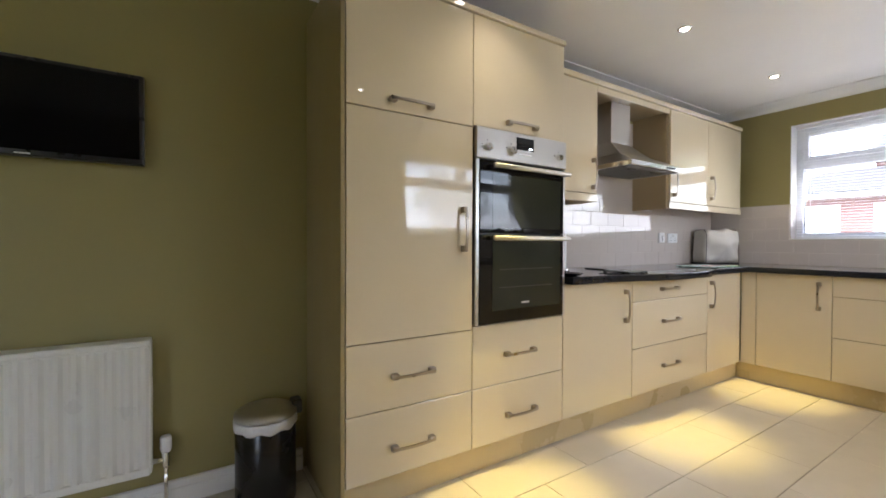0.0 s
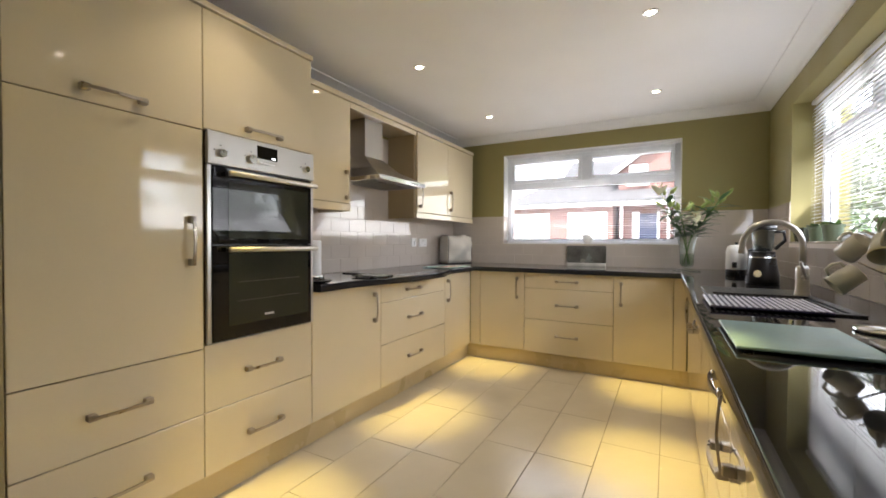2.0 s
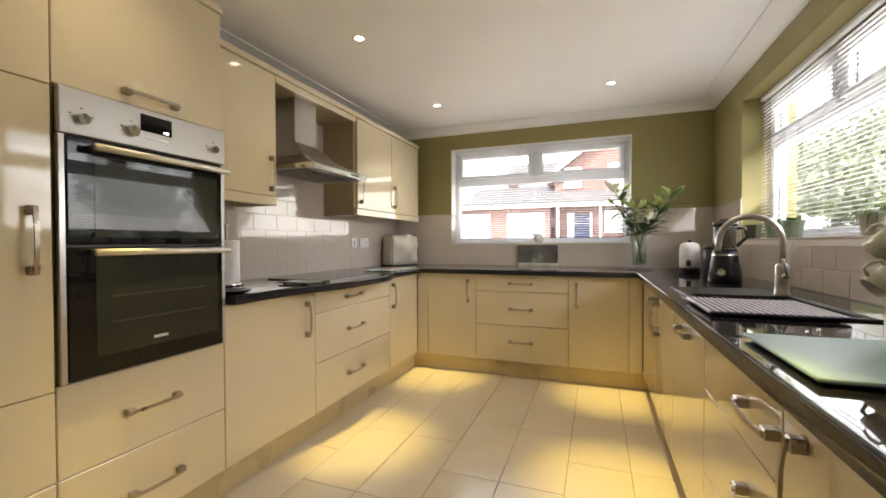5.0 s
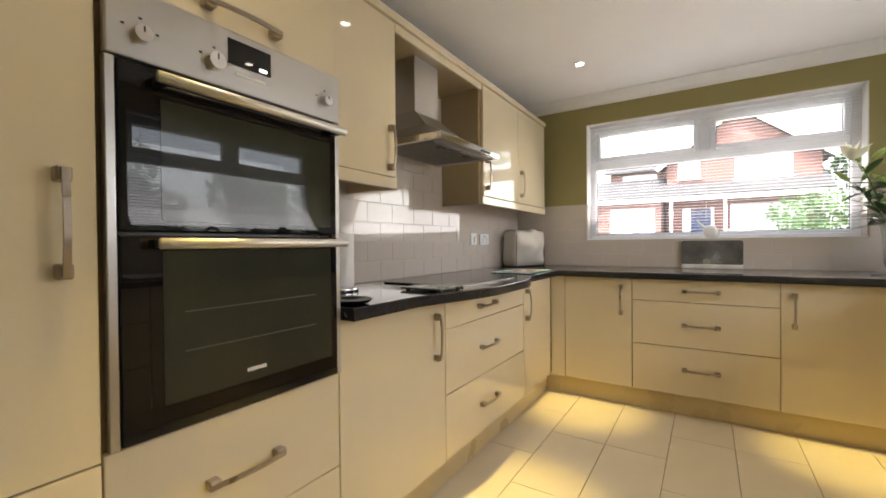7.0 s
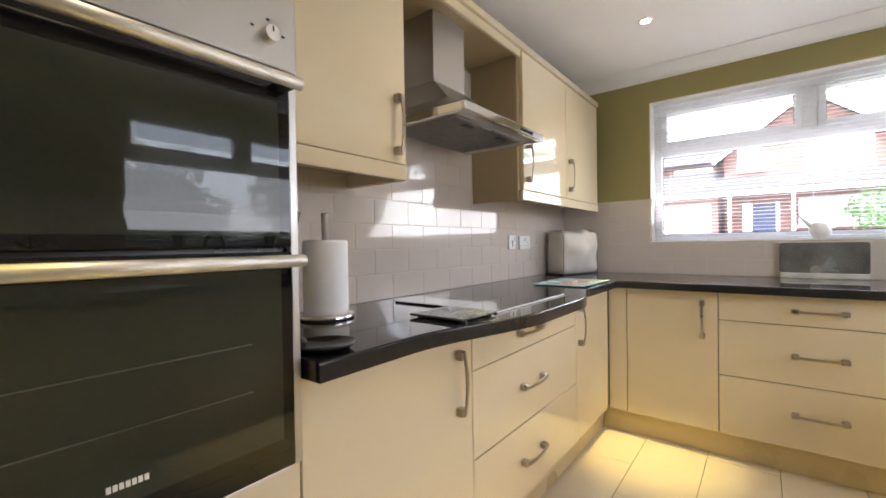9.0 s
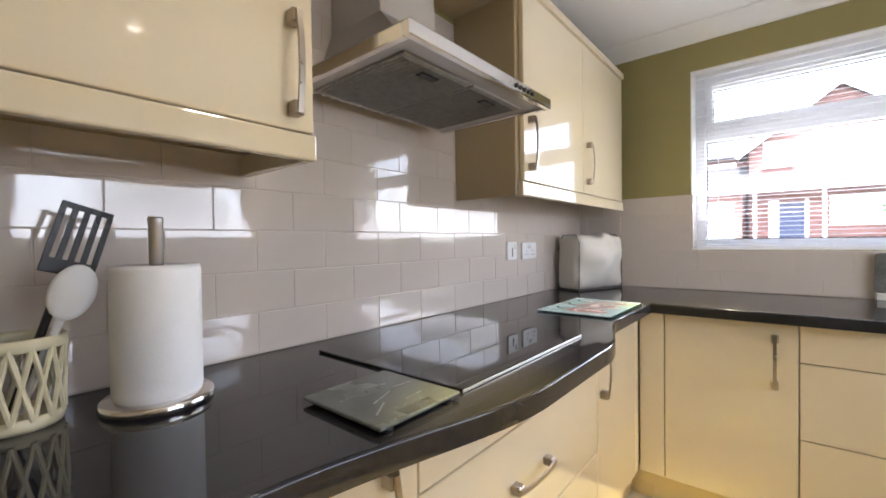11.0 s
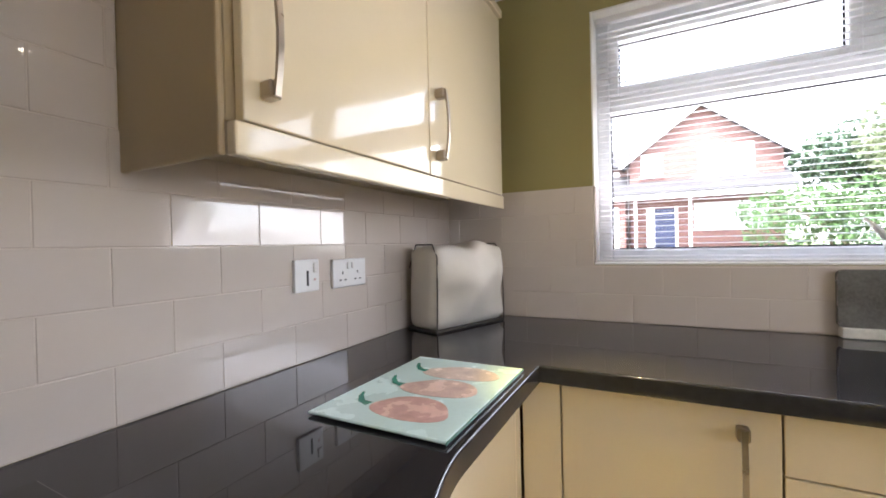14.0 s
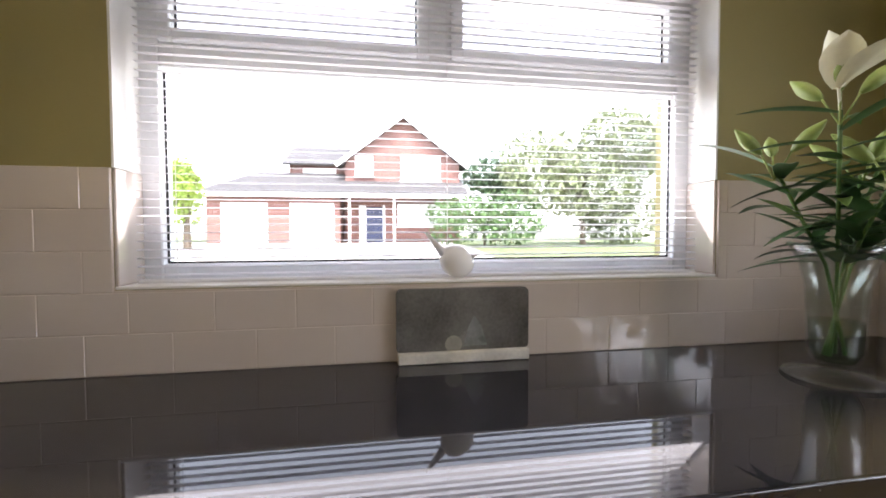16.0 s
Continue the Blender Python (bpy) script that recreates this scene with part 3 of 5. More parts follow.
# ---- extractor hood ----
hood = thing("extractor_hood", "brushed steel chimney extractor hood over the hob", "extractor hood", (2.70, 1.69, 1.585))
HX0, HX1, HY0, HY1, HZ = 2.43, 3.035, 1.425, 1.904, 1.576
HYB = 1.85
CX0, CX1, CY0 = 2.595, 2.812, 1.69
part("chimney", box((CX0, CY0, 1.782), (CX1, HY1, 2.0715), 0.002), STEEL, hood)
bm = bmesh.new()
lo = [bm.verts.new(p) for p in ((HX0, HY0, HZ + 0.030), (HX1, HY0, HZ + 0.030), (HX1, HYB, HZ + 0.030), (HX0, HYB, HZ + 0.030))]
md = [bm.verts.new(p) for p in ((HX0 + 0.13, HY0 + 0.17, HZ + 0.115), (HX1 - 0.13, HY0 + 0.17, HZ + 0.115), (HX1 - 0.13, HY1, HZ + 0.115), (HX0 + 0.13, HY1, HZ + 0.115))]
hi = [bm.verts.new(p) for p in ((CX0 - 0.002, CY0 - 0.002, 1.785), (CX1 + 0.002, CY0 - 0.002, 1.785), (CX1 + 0.002, HY1, 1.785), (CX0 - 0.002, HY1, 1.785))]
for a, b in ((lo, md), (md, hi)):
    for k in range(4):
        bm.faces.new((a[k], a[(k + 1) % 4], b[(k + 1) % 4], b[k]))
bm.faces.new(lo[::-1])
bm.faces.new(hi)
part("canopy", bm, STEEL, hood)
bm = bmesh.new()
cube(bm, (HX0, HY0, HZ), (HX1, HY0 + 0.018, HZ + 0.030), 0.002)
cube(bm, (HX0, HY0 + 0.018, HZ), (HX0 + 0.018, HYB, HZ + 0.030), 0.002)
cube(bm, (HX1 - 0.018, HY0 + 0.018, HZ), (HX1, HYB, HZ + 0.030), 0.002)
lip = part("front_lip", bm, CHROME, hood, "polished steel lip")
for k in range(5):
    part("button", rod(bmesh.new(), (2.83 + k * 0.022, HY0 + 0.001, HZ + 0.015), (2.83 + k * 0.022, HY0 - 0.004, HZ + 0.015), 0.006, n=12), BLACK_PLASTIC, lip)
part("underside", box((HX0 + 0.018, HY0 + 0.018, HZ + 0.008), (HX1 - 0.018, HYB - 0.002, HZ + 0.016)), STEEL, hood)
MESHM = material("filter mesh", (0.36, 0.35, 0.33), 0.42, 1.0, vary=0.3, scale=40)
for fx0, fx1 in ((2.485, 2.725), (2.735, 2.975)):
    f = part("grease_filter", box((fx0, HY0 + 0.07, HZ + 0.002), (fx1, HY0 + 0.40, HZ + 0.009), 0.002), MESHM, hood, "ribbed grey metal grease filter")
    bm = bmesh.new()
    for k in range(24):
        x = fx0 + 0.012 + k * (fx1 - fx0 - 0.024) / 23
        cube(bm, (x - 0.0022, HY0 + 0.085, HZ - 0.001), (x + 0.0022, HY0 + 0.385, HZ + 0.003))
    part("filter_ribs", bm, MESHM, f)
    part("filter_latch", box(((fx0 + fx1) / 2 - 0.03, HY0 + 0.10, HZ - 0.004), ((fx0 + fx1) / 2 + 0.03, HY0 + 0.125, HZ + 0.002), 0.002), BLACK_PLASTIC, f)
bm = bmesh.new()
for k in range(16):
    cube(bm, (2.46 + k * 0.03, HYB - 0.022, HZ + 0.003), (2.48 + k * 0.03, HYB - 0.010, HZ + 0.009))
part("vent_grille", bm, CHROME, hood)

# ---- hob ----
hob = thing("ceramic_hob", "black glass ceramic hob set in the stone worktop", "hob", (2.72, 1.57, 0.904))
part("glass_top", box((2.462, 1.335, 0.9045), (3.024, 1.795, 0.911), 0.002, 2), BLACK_GLASS, hob)
part("front_trim", box((2.462, 1.3325, 0.9045), (3.024, 1.335, 0.9106), 0.001), STEEL, hob, "thin bright metal trim")
for k in range(9):
    part("touch_key", box((2.62 + k * 0.034, 1.352, 0.911), (2.635 + k * 0.034, 1.358, 0.9112)), material("grey key print", (0.03, 0.03, 0.032), 0.08), hob)

# ---- things on the oven run's worktop ----
WTOP = 0.9045
roll = thing("paper_towel_holder", "white paper towel roll on a round steel stand", "paper towel", (2.09, 1.735, WTOP))
rx, ry = 2.10, 1.735
bm = bmesh.new()
lathe(bm, [(0.083, 0.0), (0.086, 0.003), (0.086, 0.013), (0.082, 0.017), (0.0, 0.017)], (rx, ry, WTOP), 40)
part("base", bm, CHROME, roll, "polished steel base", True)
bm = bmesh.new()
lathe(bm, [(0.02, 0.018), (0.066, 0.018), (0.068, 0.03), (0.068, 0.235), (0.066, 0.243), (0.021, 0.243), (0.02, 0.23), (0.02, 0.018)], (rx, ry, WTOP), 48)
part("paper_roll", bm, material("tissue paper", (0.82, 0.82, 0.82), 0.9, vary=0.03, scale=30, bump=0.1, grain=160), roll, "white quilted paper roll", True)
bm = bmesh.new()
lathe(bm, [(0.011, 0.0), (0.011, 0.315), (0.012, 0.318), (0.012, 0.325), (0.010, 0.328), (0.0, 0.328)], (rx, ry, WTOP), 20)
part("spindle", bm, STEEL, roll, "steel rod", True)

pad = thing("glass_scale", "flat square glass kitchen scale lying on the worktop", "kitchen scale", (2.347, 1.415, WTOP))
SMOKE = material("grey glass", (0.095, 0.105, 0.100), 0.25, vary=0.3, scale=14, spec=0.3)
part("plate", box((2.252, 1.322, WTOP + 0.006), (2.440, 1.522, WTOP + 0.013), 0.012, 4), SMOKE, pad)
for fx in (2.275, 2.417):
    for fy in (1.335, 1.495):
        part("foot", rod(bmesh.new(), (fx, fy, WTOP), (fx, fy, WTOP + 0.007), 0.011), BLACK_PLASTIC, pad)
ETCH = material("etched glass", (0.26, 0.27, 0.26), 0.5, vary=0.1)
for k, (ex, ey, w) in enumerate(((2.30, 1.375, 0.05), (2.335, 1.41, 0.06), (2.375, 1.375, 0.045), (2.40, 1.43, 0.04), (2.36, 1.465, 0.05))):
    bm = box((-w / 2, -0.0016, 0.0), (w / 2, 0.0016, 0.0005))
    bmesh.ops.transform(bm, matrix=pose(ex, ey, WTOP + 0.0131, 0, 0, 35 - 14 * k), verts=bm.verts)
    part("etched_mark", bm, ETCH, pad, "pale etched mark")
part("readout", box((2.312, 1.325, WTOP + 0.0131), (2.382, 1.35, WTOP + 0.0138)), material("lcd grey", (0.06, 0.065, 0.06), 0.3), pad, "small grey readout")

dish = thing("spoon_rest", "small round black glossy dish on the worktop edge", "dish", (1.86, 1.41, WTOP))
bm = bmesh.new()
lathe(bm, [(0.03, 0.0), (0.055, 0.004), (0.068, 0.014), (0.070, 0.016), (0.066, 0.015), (0.05, 0.007), (0.0, 0.005)], (1.86, 1.41, WTOP), 36)
part("bowl", bm, material("black glaze", (0.01, 0.01, 0.011), 0.08, vary=0.2), dish, "", True)
bm = bmesh.new()
tube(bm, [(1.84, 1.46, WTOP + 0.012), (1.83, 1.50, WTOP + 0.02), (1.815, 1.55, WTOP + 0.016), (1.805, 1.59, WTOP + 0.006)], [0.010, 0.008, 0.008, 0.006])
part("grip", bm, BLACK_PLASTIC, dish, "", True)

IVORY = material("ivory plastic", (0.72, 0.66, 0.45), 0.35, vary=0.06)
pot = thing("utensil_holder", "ivory lattice utensil pot on the worktop beside the oven", "utensil pot", (1.93, 1.80, WTOP))
ux, uy = 1.93, 1.80
bm = bmesh.new()
lathe(bm, [(0.052, 0.0), (0.054, 0.006), (0.054, 0.02), (0.050, 0.02), (0.0, 0.012)], (ux, uy, WTOP), 24)
part("base", bm, IVORY, pot, "", True)
bm = bmesh.new()
lathe(bm, [(0.056, 0.12), (0.060, 0.122), (0.060, 0.138), (0.056, 0.14), (0.054, 0.13), (0.056, 0.12)], (ux, uy, WTOP), 24)
part("rim", bm, IVORY, pot, "", True)
for k in range(14):
    a = 2 * math.pi * k / 14
    for tw in (0.45, -0.45):
        part("lattice_strip", rod(bmesh.new(), (ux + 0.054 * math.cos(a), uy + 0.054 * math.sin(a), WTOP + 0.015), (ux + 0.057 * math.cos(a + tw), uy + 0.057 * math.sin(a + tw), WTOP + 0.126), 0.004, n=6), IVORY, pot)
spat = thing("spatula", "black slotted plastic spatula standing in the pot", "spatula", (ux, uy, WTOP + 0.02))
part("shaft", rod(bmesh.new(), (ux - 0.01, uy - 0.02, WTOP + 0.022), (ux + 0.055, uy - 0.015, WTOP + 0.235), 0.006, n=10), BLACK_PLASTIC, spat)
bm = bmesh.new()
for k in range(5):
    cube(bm, (-0.036 + k * 0.0165, -0.002, 0.0), (-0.028 + k * 0.0165, 0.002, 0.09))
cube(bm, (-0.036, -0.002, -0.02), (0.038, 0.002, 0.004), 0.001)
cube(bm, (-0.036, -0.002, 0.088), (0.038, 0.002, 0.098), 0.001)
bmesh.ops.transform(bm, matrix=pose(ux + 0.062, uy - 0.014, WTOP + 0.25, 0, 17, 12), verts=bm.verts)
part("blade", bm, BLACK_PLASTIC, spat, "slotted blade")
spn = thing("serving_spoon", "white plastic serving spoon standing in the pot", "spoon", (ux, uy, WTOP + 0.02))
part("shaft", rod(bmesh.new(), (ux, uy - 0.01, WTOP + 0.022), (ux + 0.048, uy - 0.045, WTOP + 0.17), 0.006, n=10), WHITE_PLASTIC, spn)
bm = bmesh.new()
bmesh.ops.create_uvsphere(bm, u_segments=18, v_segments=10, radius=1.0)
bmesh.ops.transform(bm, matrix=pose(ux + 0.060, uy - 0.052, WTOP + 0.205, 0, 18, 0) @ Matrix.Diagonal((0.030, 0.010, 0.045, 1)), verts=bm.verts)
part("bowl", bm, WHITE_PLASTIC, spn, "", True)

board = thing("glass_chopping_board", "pale mint glass board printed with three red peppers", "chopping board", (3.54, 1.49, WTOP))
MINT = material("mint glass print", (0.52, 0.70, 0.72), 0.25, vary=0.1, scale=9, spec=0.35)
part("plate", box((3.338, 1.352, WTOP + 0.003), (3.738, 1.634, WTOP + 0.008), 0.002), MINT, board)
for fx in (3.36, 3.715):
    for fy in (1.375, 1.61):
        part("rubber_foot", rod(bmesh.new(), (fx, fy, WTOP), (fx, fy, WTOP + 0.0035), 0.008), BLACK_PLASTIC, board)
part("edge_shadow_gap", box((3.338, 1.3505, WTOP + 0.003), (3.738, 1.352, WTOP + 0.008)), material("green glass edge", (0.10, 0.22, 0.17), 0.1), board)
RED = [material("pepper print " + n, c, 0.25, vary=0.35, scale=22, spec=0.35) for n, c in (("red", (0.56, 0.36, 0.33)), ("coral", (0.60, 0.44, 0.40)), ("orange", (0.64, 0.52, 0.47)))]
STALK = material("stalk print", (0.03, 0.22, 0.17), 0.1, vary=0.2)
for k, cx in enumerate((3.425, 3.54, 3.645)):
    bm = bmesh.new()
    ring = []
    for j in range(36):
        a = 2 * math.pi * j / 36
        w = 1 + 0.10 * math.cos(2 * a + k) + 0.07 * math.cos(3 * a)
        ring.append((cx + 0.048 * w * math.cos(a), 1.468 + 0.085 * w * math.sin(a)))
    prism(bm, ring, WTOP + 0.008, WTOP + 0.0086)
    part("pepper_print", bm, RED[k], board)
    bm = bmesh.new()
    tube(bm, [(cx - 0.012, 1.553, WTOP + 0.0086), (cx - 0.006, 1.575, WTOP + 0.0086), (cx + 0.014, 1.592, WTOP + 0.0086), (cx + 0.035, 1.602, WTOP + 0.0086)], [0.011, 0.007, 0.005, 0.003], 6)
    for v in bm.verts:
        v.co.z = WTOP + 0.0082 + (0.0006 if v.co.z > WTOP + 0.0086 else 0.0)
    part("stalk_print", bm, STALK, board)

# fabric-covered appliance in the corner
cover = thing("appliance_cover", "cream fabric cover with dark piping over a toaster", "appliance cover", (4.23, 1.765, WTOP))
CLOTH = material("cream cotton", (0.72, 0.68, 0.61), 0.85, vary=0.08, scale=10, bump=0.35, grain=500)
bm = bmesh.new()
cube(bm, (-0.185, -0.078, 0.0), (0.185, 0.078, 0.305), 0.032, 3)
bmesh.ops.subdivide_edges(bm, edges=[e for e in bm.edges if e.calc_length() > 0.05], cuts=9, use_grid_fill=True)
bmesh.ops.triangulate(bm, faces=[f for f in bm.faces if len(f.verts) > 4])
for v in bm.verts:
    x, y, z = v.co
    if z > 0.02:
        n = noise.noise(Vector((x * 9, y * 9, z * 7)))
        v.co.x += 0.006 * n * z / 0.3
        v.co.y += 0.009 * noise.noise(Vector((x * 7 + 4, z * 8, 2))) - (0.072 * max(0, 1 - ((x + 0.01) ** 2 + (z - 0.165) ** 2) ** 0.5 / 0.16) + 0.015 * abs(math.sin(2.5 * math.atan2(z - 0.165, x + 0.01) + 0.6)) if y < -0.05 else 0)
        v.co.z += 0.03 * noise.noise(Vector((x * 12, y * 12, 5))) - 0.014 * max(0, 1 - abs(x + 0.02) / 0.1) if z > 0.24 else 0
    v.co.x *= 1 - 0.05 * z / 0.3
CM = pose(4.222, 1.752, WTOP + 0.003, 0, 0, -20)
bmesh.ops.transform(bm, matrix=CM, verts=bm.verts)
part("cloth", bm, CLOTH, cover, "", True)
for px in (-0.178, 0.178):
    pts = [(px, -0.080, 0.005), (px * 0.985, -0.081, 0.13), (px * 0.96, -0.078, 0.26), (px * 0.94, -0.05, 0.303), (px * 0.94, 0.04, 0.304), (px * 0.97, 0.074, 0.22)]
    bm = bmesh.new()
    tube(bm, [CM @ Vector(p) for p in pts], 0.0028, 6)
    part("piping", bm, material("dark piping", (0.10, 0.09, 0.08), 0.8), cover, "dark sewn piping")
bm = box((-0.182, -0.080, -0.003), (0.182, 0.080, 0.006), 0.002)
bmesh.ops.transform(bm, matrix=CM, verts=bm.verts)
part("hem", bm, material("dark hem", (0.06, 0.055, 0.05), 0.8), cover, "dark hem")


# wall sockets
def socket_plate(x0, x1, z0, z1, double):
    y = Y1 - 0.0075
    s = thing("wall_socket", "white plastic double wall socket with switches" if double else "white plastic fused wall switch", "socket", ((x0 + x1) / 2, y, z0), "sockets on the tiles")
    part("plate", box((x0, y - 0.011, z0), (x1, y, z1), 0.003, 2), WHITE_PLASTIC, s)
    slot = BLACK_PLASTIC
    if double:
        for c in (x0 + 0.04, x1 - 0.04):
            for dx, dz, w, h in ((0, 0.043, 0.004, 0.009), (-0.011, 0.022, 0.008, 0.004), (0.011, 0.022, 0.008, 0.004)):
                part("pin_slot", box((c + dx - w / 2, y - 0.0116, z0 + dz - h / 2), (c + dx + w / 2, y - 0.0105, z0 + dz + h / 2)), slot, s)
        for c in (x0 + 0.063, x1 - 0.063):
            part("rocker_switch", box((c - 0.006, y - 0.0155, z1 - 0.03), (c + 0.006, y - 0.010, z1 - 0.010), 0.002), WHITE_PAINT, s)
    else:
        part("rocker_switch", box((x1 - 0.024, y - 0.0165, z1 - 0.036), (x1 - 0.010, y - 0.010, z1 - 0.010), 0.002), WHITE_PAINT, s)
        part("fuse_holder", box((x0 + 0.040, y - 0.0125, z0 + 0.016), (x0 + 0.046, y - 0.0105, z0 + 0.056)), slot, s)
        part("neon", box((x1 - 0.02, y - 0.0118, z0 + 0.028), (x1 - 0.014, y - 0.0105, z0 + 0.034)), RED[0], s)


socket_plate(3.553, 3.639, 1.092, 1.178, False)
socket_plate(3.694, 3.841, 1.090, 1.174, True)

# ---- things on the window worktop ----
plaque = thing("glass_plaque", "smoky grey glass picture block leaning at the tiles", "plaque", (4.43, 0.40, WTOP))
outline = []
for cy, cz, a0 in ((0.572, 0.187, 0), (0.229, 0.187, 90), (0.229, 0.044, 180), (0.572, 0.044, 270)):
    outline += [(cy + 0.016 * math.cos(radians(a0 + 18 * k)), WTOP + cz + 0.016 * math.sin(radians(a0 + 18 * k))) for k in range(6)]
rounded_pane = bmesh.new()
prism(rounded_pane, outline, 4.438, 4.458)
for v in rounded_pane.verts:
    v.co = Vector((v.co.z, v.co.x, v.co.y))
bmesh.ops.recalc_face_normals(rounded_pane, faces=rounded_pane.faces)
part("picture", rounded_pane, material("smoky picture glass", (0.15, 0.145, 0.135), 0.22, vary=0.6, scale=6, gloss=0.3), plaque)
part("base_strip", box((4.420, 0.216, WTOP), (4.460, 0.584, WTOP + 0.030), 0.004, 2), material("pale stone base", (0.62, 0.60, 0.54), 0.5, vary=0.25, scale=14, bump=0.4, grain=90), plaque, "pale rough stone base")

HILL = material("pale teal print", (0.22, 0.235, 0.22), 0.3, vary=0.5, scale=18, gloss=0.2)
bm = bmesh.new()
prism(bm, [(0.335, 0.042), (0.402, 0.042), (0.388, 0.095), (0.372, 0.128), (0.352, 0.100)], 4.4366, 4.4379)
for v in bm.verts:
    v.co = Vector((v.co.z, v.co.x, WTOP + v.co.y))
bmesh.ops.recalc_face_normals(bm, faces=bm.faces)
part("printed_hill", bm, HILL, plaque, "faint pale teal hill shape")
part("printed_shore", rod(bmesh.new(), (4.4366, 0.43, WTOP + 0.048), (4.4379, 0.43, WTOP + 0.048), 0.024, n=20), material("pale sand print", (0.30, 0.29, 0.24), 0.35, vary=0.3, scale=20), plaque, "pale rounded sandy print")

WGLAZE = material("white ceramic", (0.80, 0.79, 0.76), 0.18, vary=0.03)
bm = bmesh.new()
bmesh.ops.create_uvsphere(bm, u_segments=24, v_segments=16, radius=1.0)
for v in bm.verts:
    x, y, z = v.co
    v.co = Vector((x * 0.036, y * 0.042 - 0.006 * max(0, -y), z * 0.042 + 0.006 * y))
tail = bmesh.ops.create_cone(bm, cap_ends=True, segments=12, radius1=0.022, radius2=0.006, depth=0.085, matrix=pose(0, 0.052, 0.045, -40, 0, 0) @ Matrix.Diagonal((0.9, 0.55, 1, 1)))
bmesh.ops.create_cone(bm, cap_ends=True, segments=8, radius1=0.007, radius2=0.001, depth=0.022, matrix=pose(0, -0.050, 0.014, 90, 0, 0))
bmesh.ops.transform(bm, matrix=pose(4.535, 0.405, W1["z0"] + 0.008 + 0.047) @ Matrix.Diagonal((1.15, 1.15, 1.15, 1)), verts=bm.verts)
tagged(part("bird_ornament", bm, WGLAZE, None, "", True), "small white ceramic bird with raised tail on the sill", "ornament")

# vase of lilies
vx, vy = 4.15, -0.455
vase = thing("glass_vase", "clear flared glass vase on a wide foot holding lilies", "vase", (vx, vy, WTOP))
VGLASS = clear("vase glass", (0.93, 0.96, 0.95), 0.02, 1.5)
bm = bmesh.new()
lathe(bm, [(0.0, 0.002), (0.095, 0.0), (0.105, 0.004), (0.100, 0.010), (0.03, 0.020), (0.026, 0.028), (0.042, 0.036), (0.054, 0.062), (0.057, 0.15), (0.060, 0.22), (0.074, 0.285), (0.094, 0.322), (0.091, 0.323), (0.070, 0.285), (0.056, 0.22), (0.053, 0.15), (0.050, 0.065), (0.038, 0.042), (0.0, 0.034)], (vx, vy, WTOP), 40)
part("glass_body", bm, VGLASS, vase, "", True).visible_shadow = False
bm = bmesh.new()
lathe(bm, [(0.0, 0.043), (0.037, 0.044), (0.049, 0.067), (0.0518, 0.14), (0.0, 0.14)], (vx, vy, WTOP), 32)
part("water", bm, clear("water", (0.90, 0.95, 0.90), 0.02, 1.33), vase, "", True).visible_shadow = False
LEAF = material("lily leaf", (0.045, 0.115, 0.035), 0.4, vary=0.45, scale=14)
LEAF2 = material("young lily leaf", (0.12, 0.22, 0.05), 0.4, vary=0.35, scale=14)
STEM = material("green stem", (0.10, 0.20, 0.05), 0.5, vary=0.3)
PETAL = material("white petal", (0.80, 0.80, 0.62), 0.5, vary=0.1, scale=25)
BUD = material("green bud", (0.26, 0.34, 0.09), 0.45, vary=0.3, scale=20)
POLLEN = material("ochre pollen", (0.45, 0.20, 0.03), 0.9)


def blade(bm, root, way, length, width, droop, fold=0.25):
    """A pointed leaf from root along way, drooping towards its tip."""
    way = Vector(way).normalized()
    side = way.cross(Vector((0, 0, 1)))
    side = side.normalized() if side.length > 0.05 else Vector((1, 0, 0))
    nrm = side.cross(way).normalized()
    rows = []
    for k in range(7):
        q = k / 6
        c = Vector(root) + way * length * q + Vector((0, 0, -droop * length * q * q))
        w = width * (math.sin(math.pi * min(1, q * 0.93 + 0.07)) ** 0.8) if k < 6 else 0.0006
        rows.append([bm.verts.new(c - side * w + nrm * w * fold), bm.verts.new(c), bm.verts.new(c + side * w + nrm * w * fold)])
    for a, b in zip(rows, rows[1:]):
        bm.faces.new((a[0], a[1], b[1], b[0]))
        bm.faces.new((a[1], a[2], b[2], b[1]))


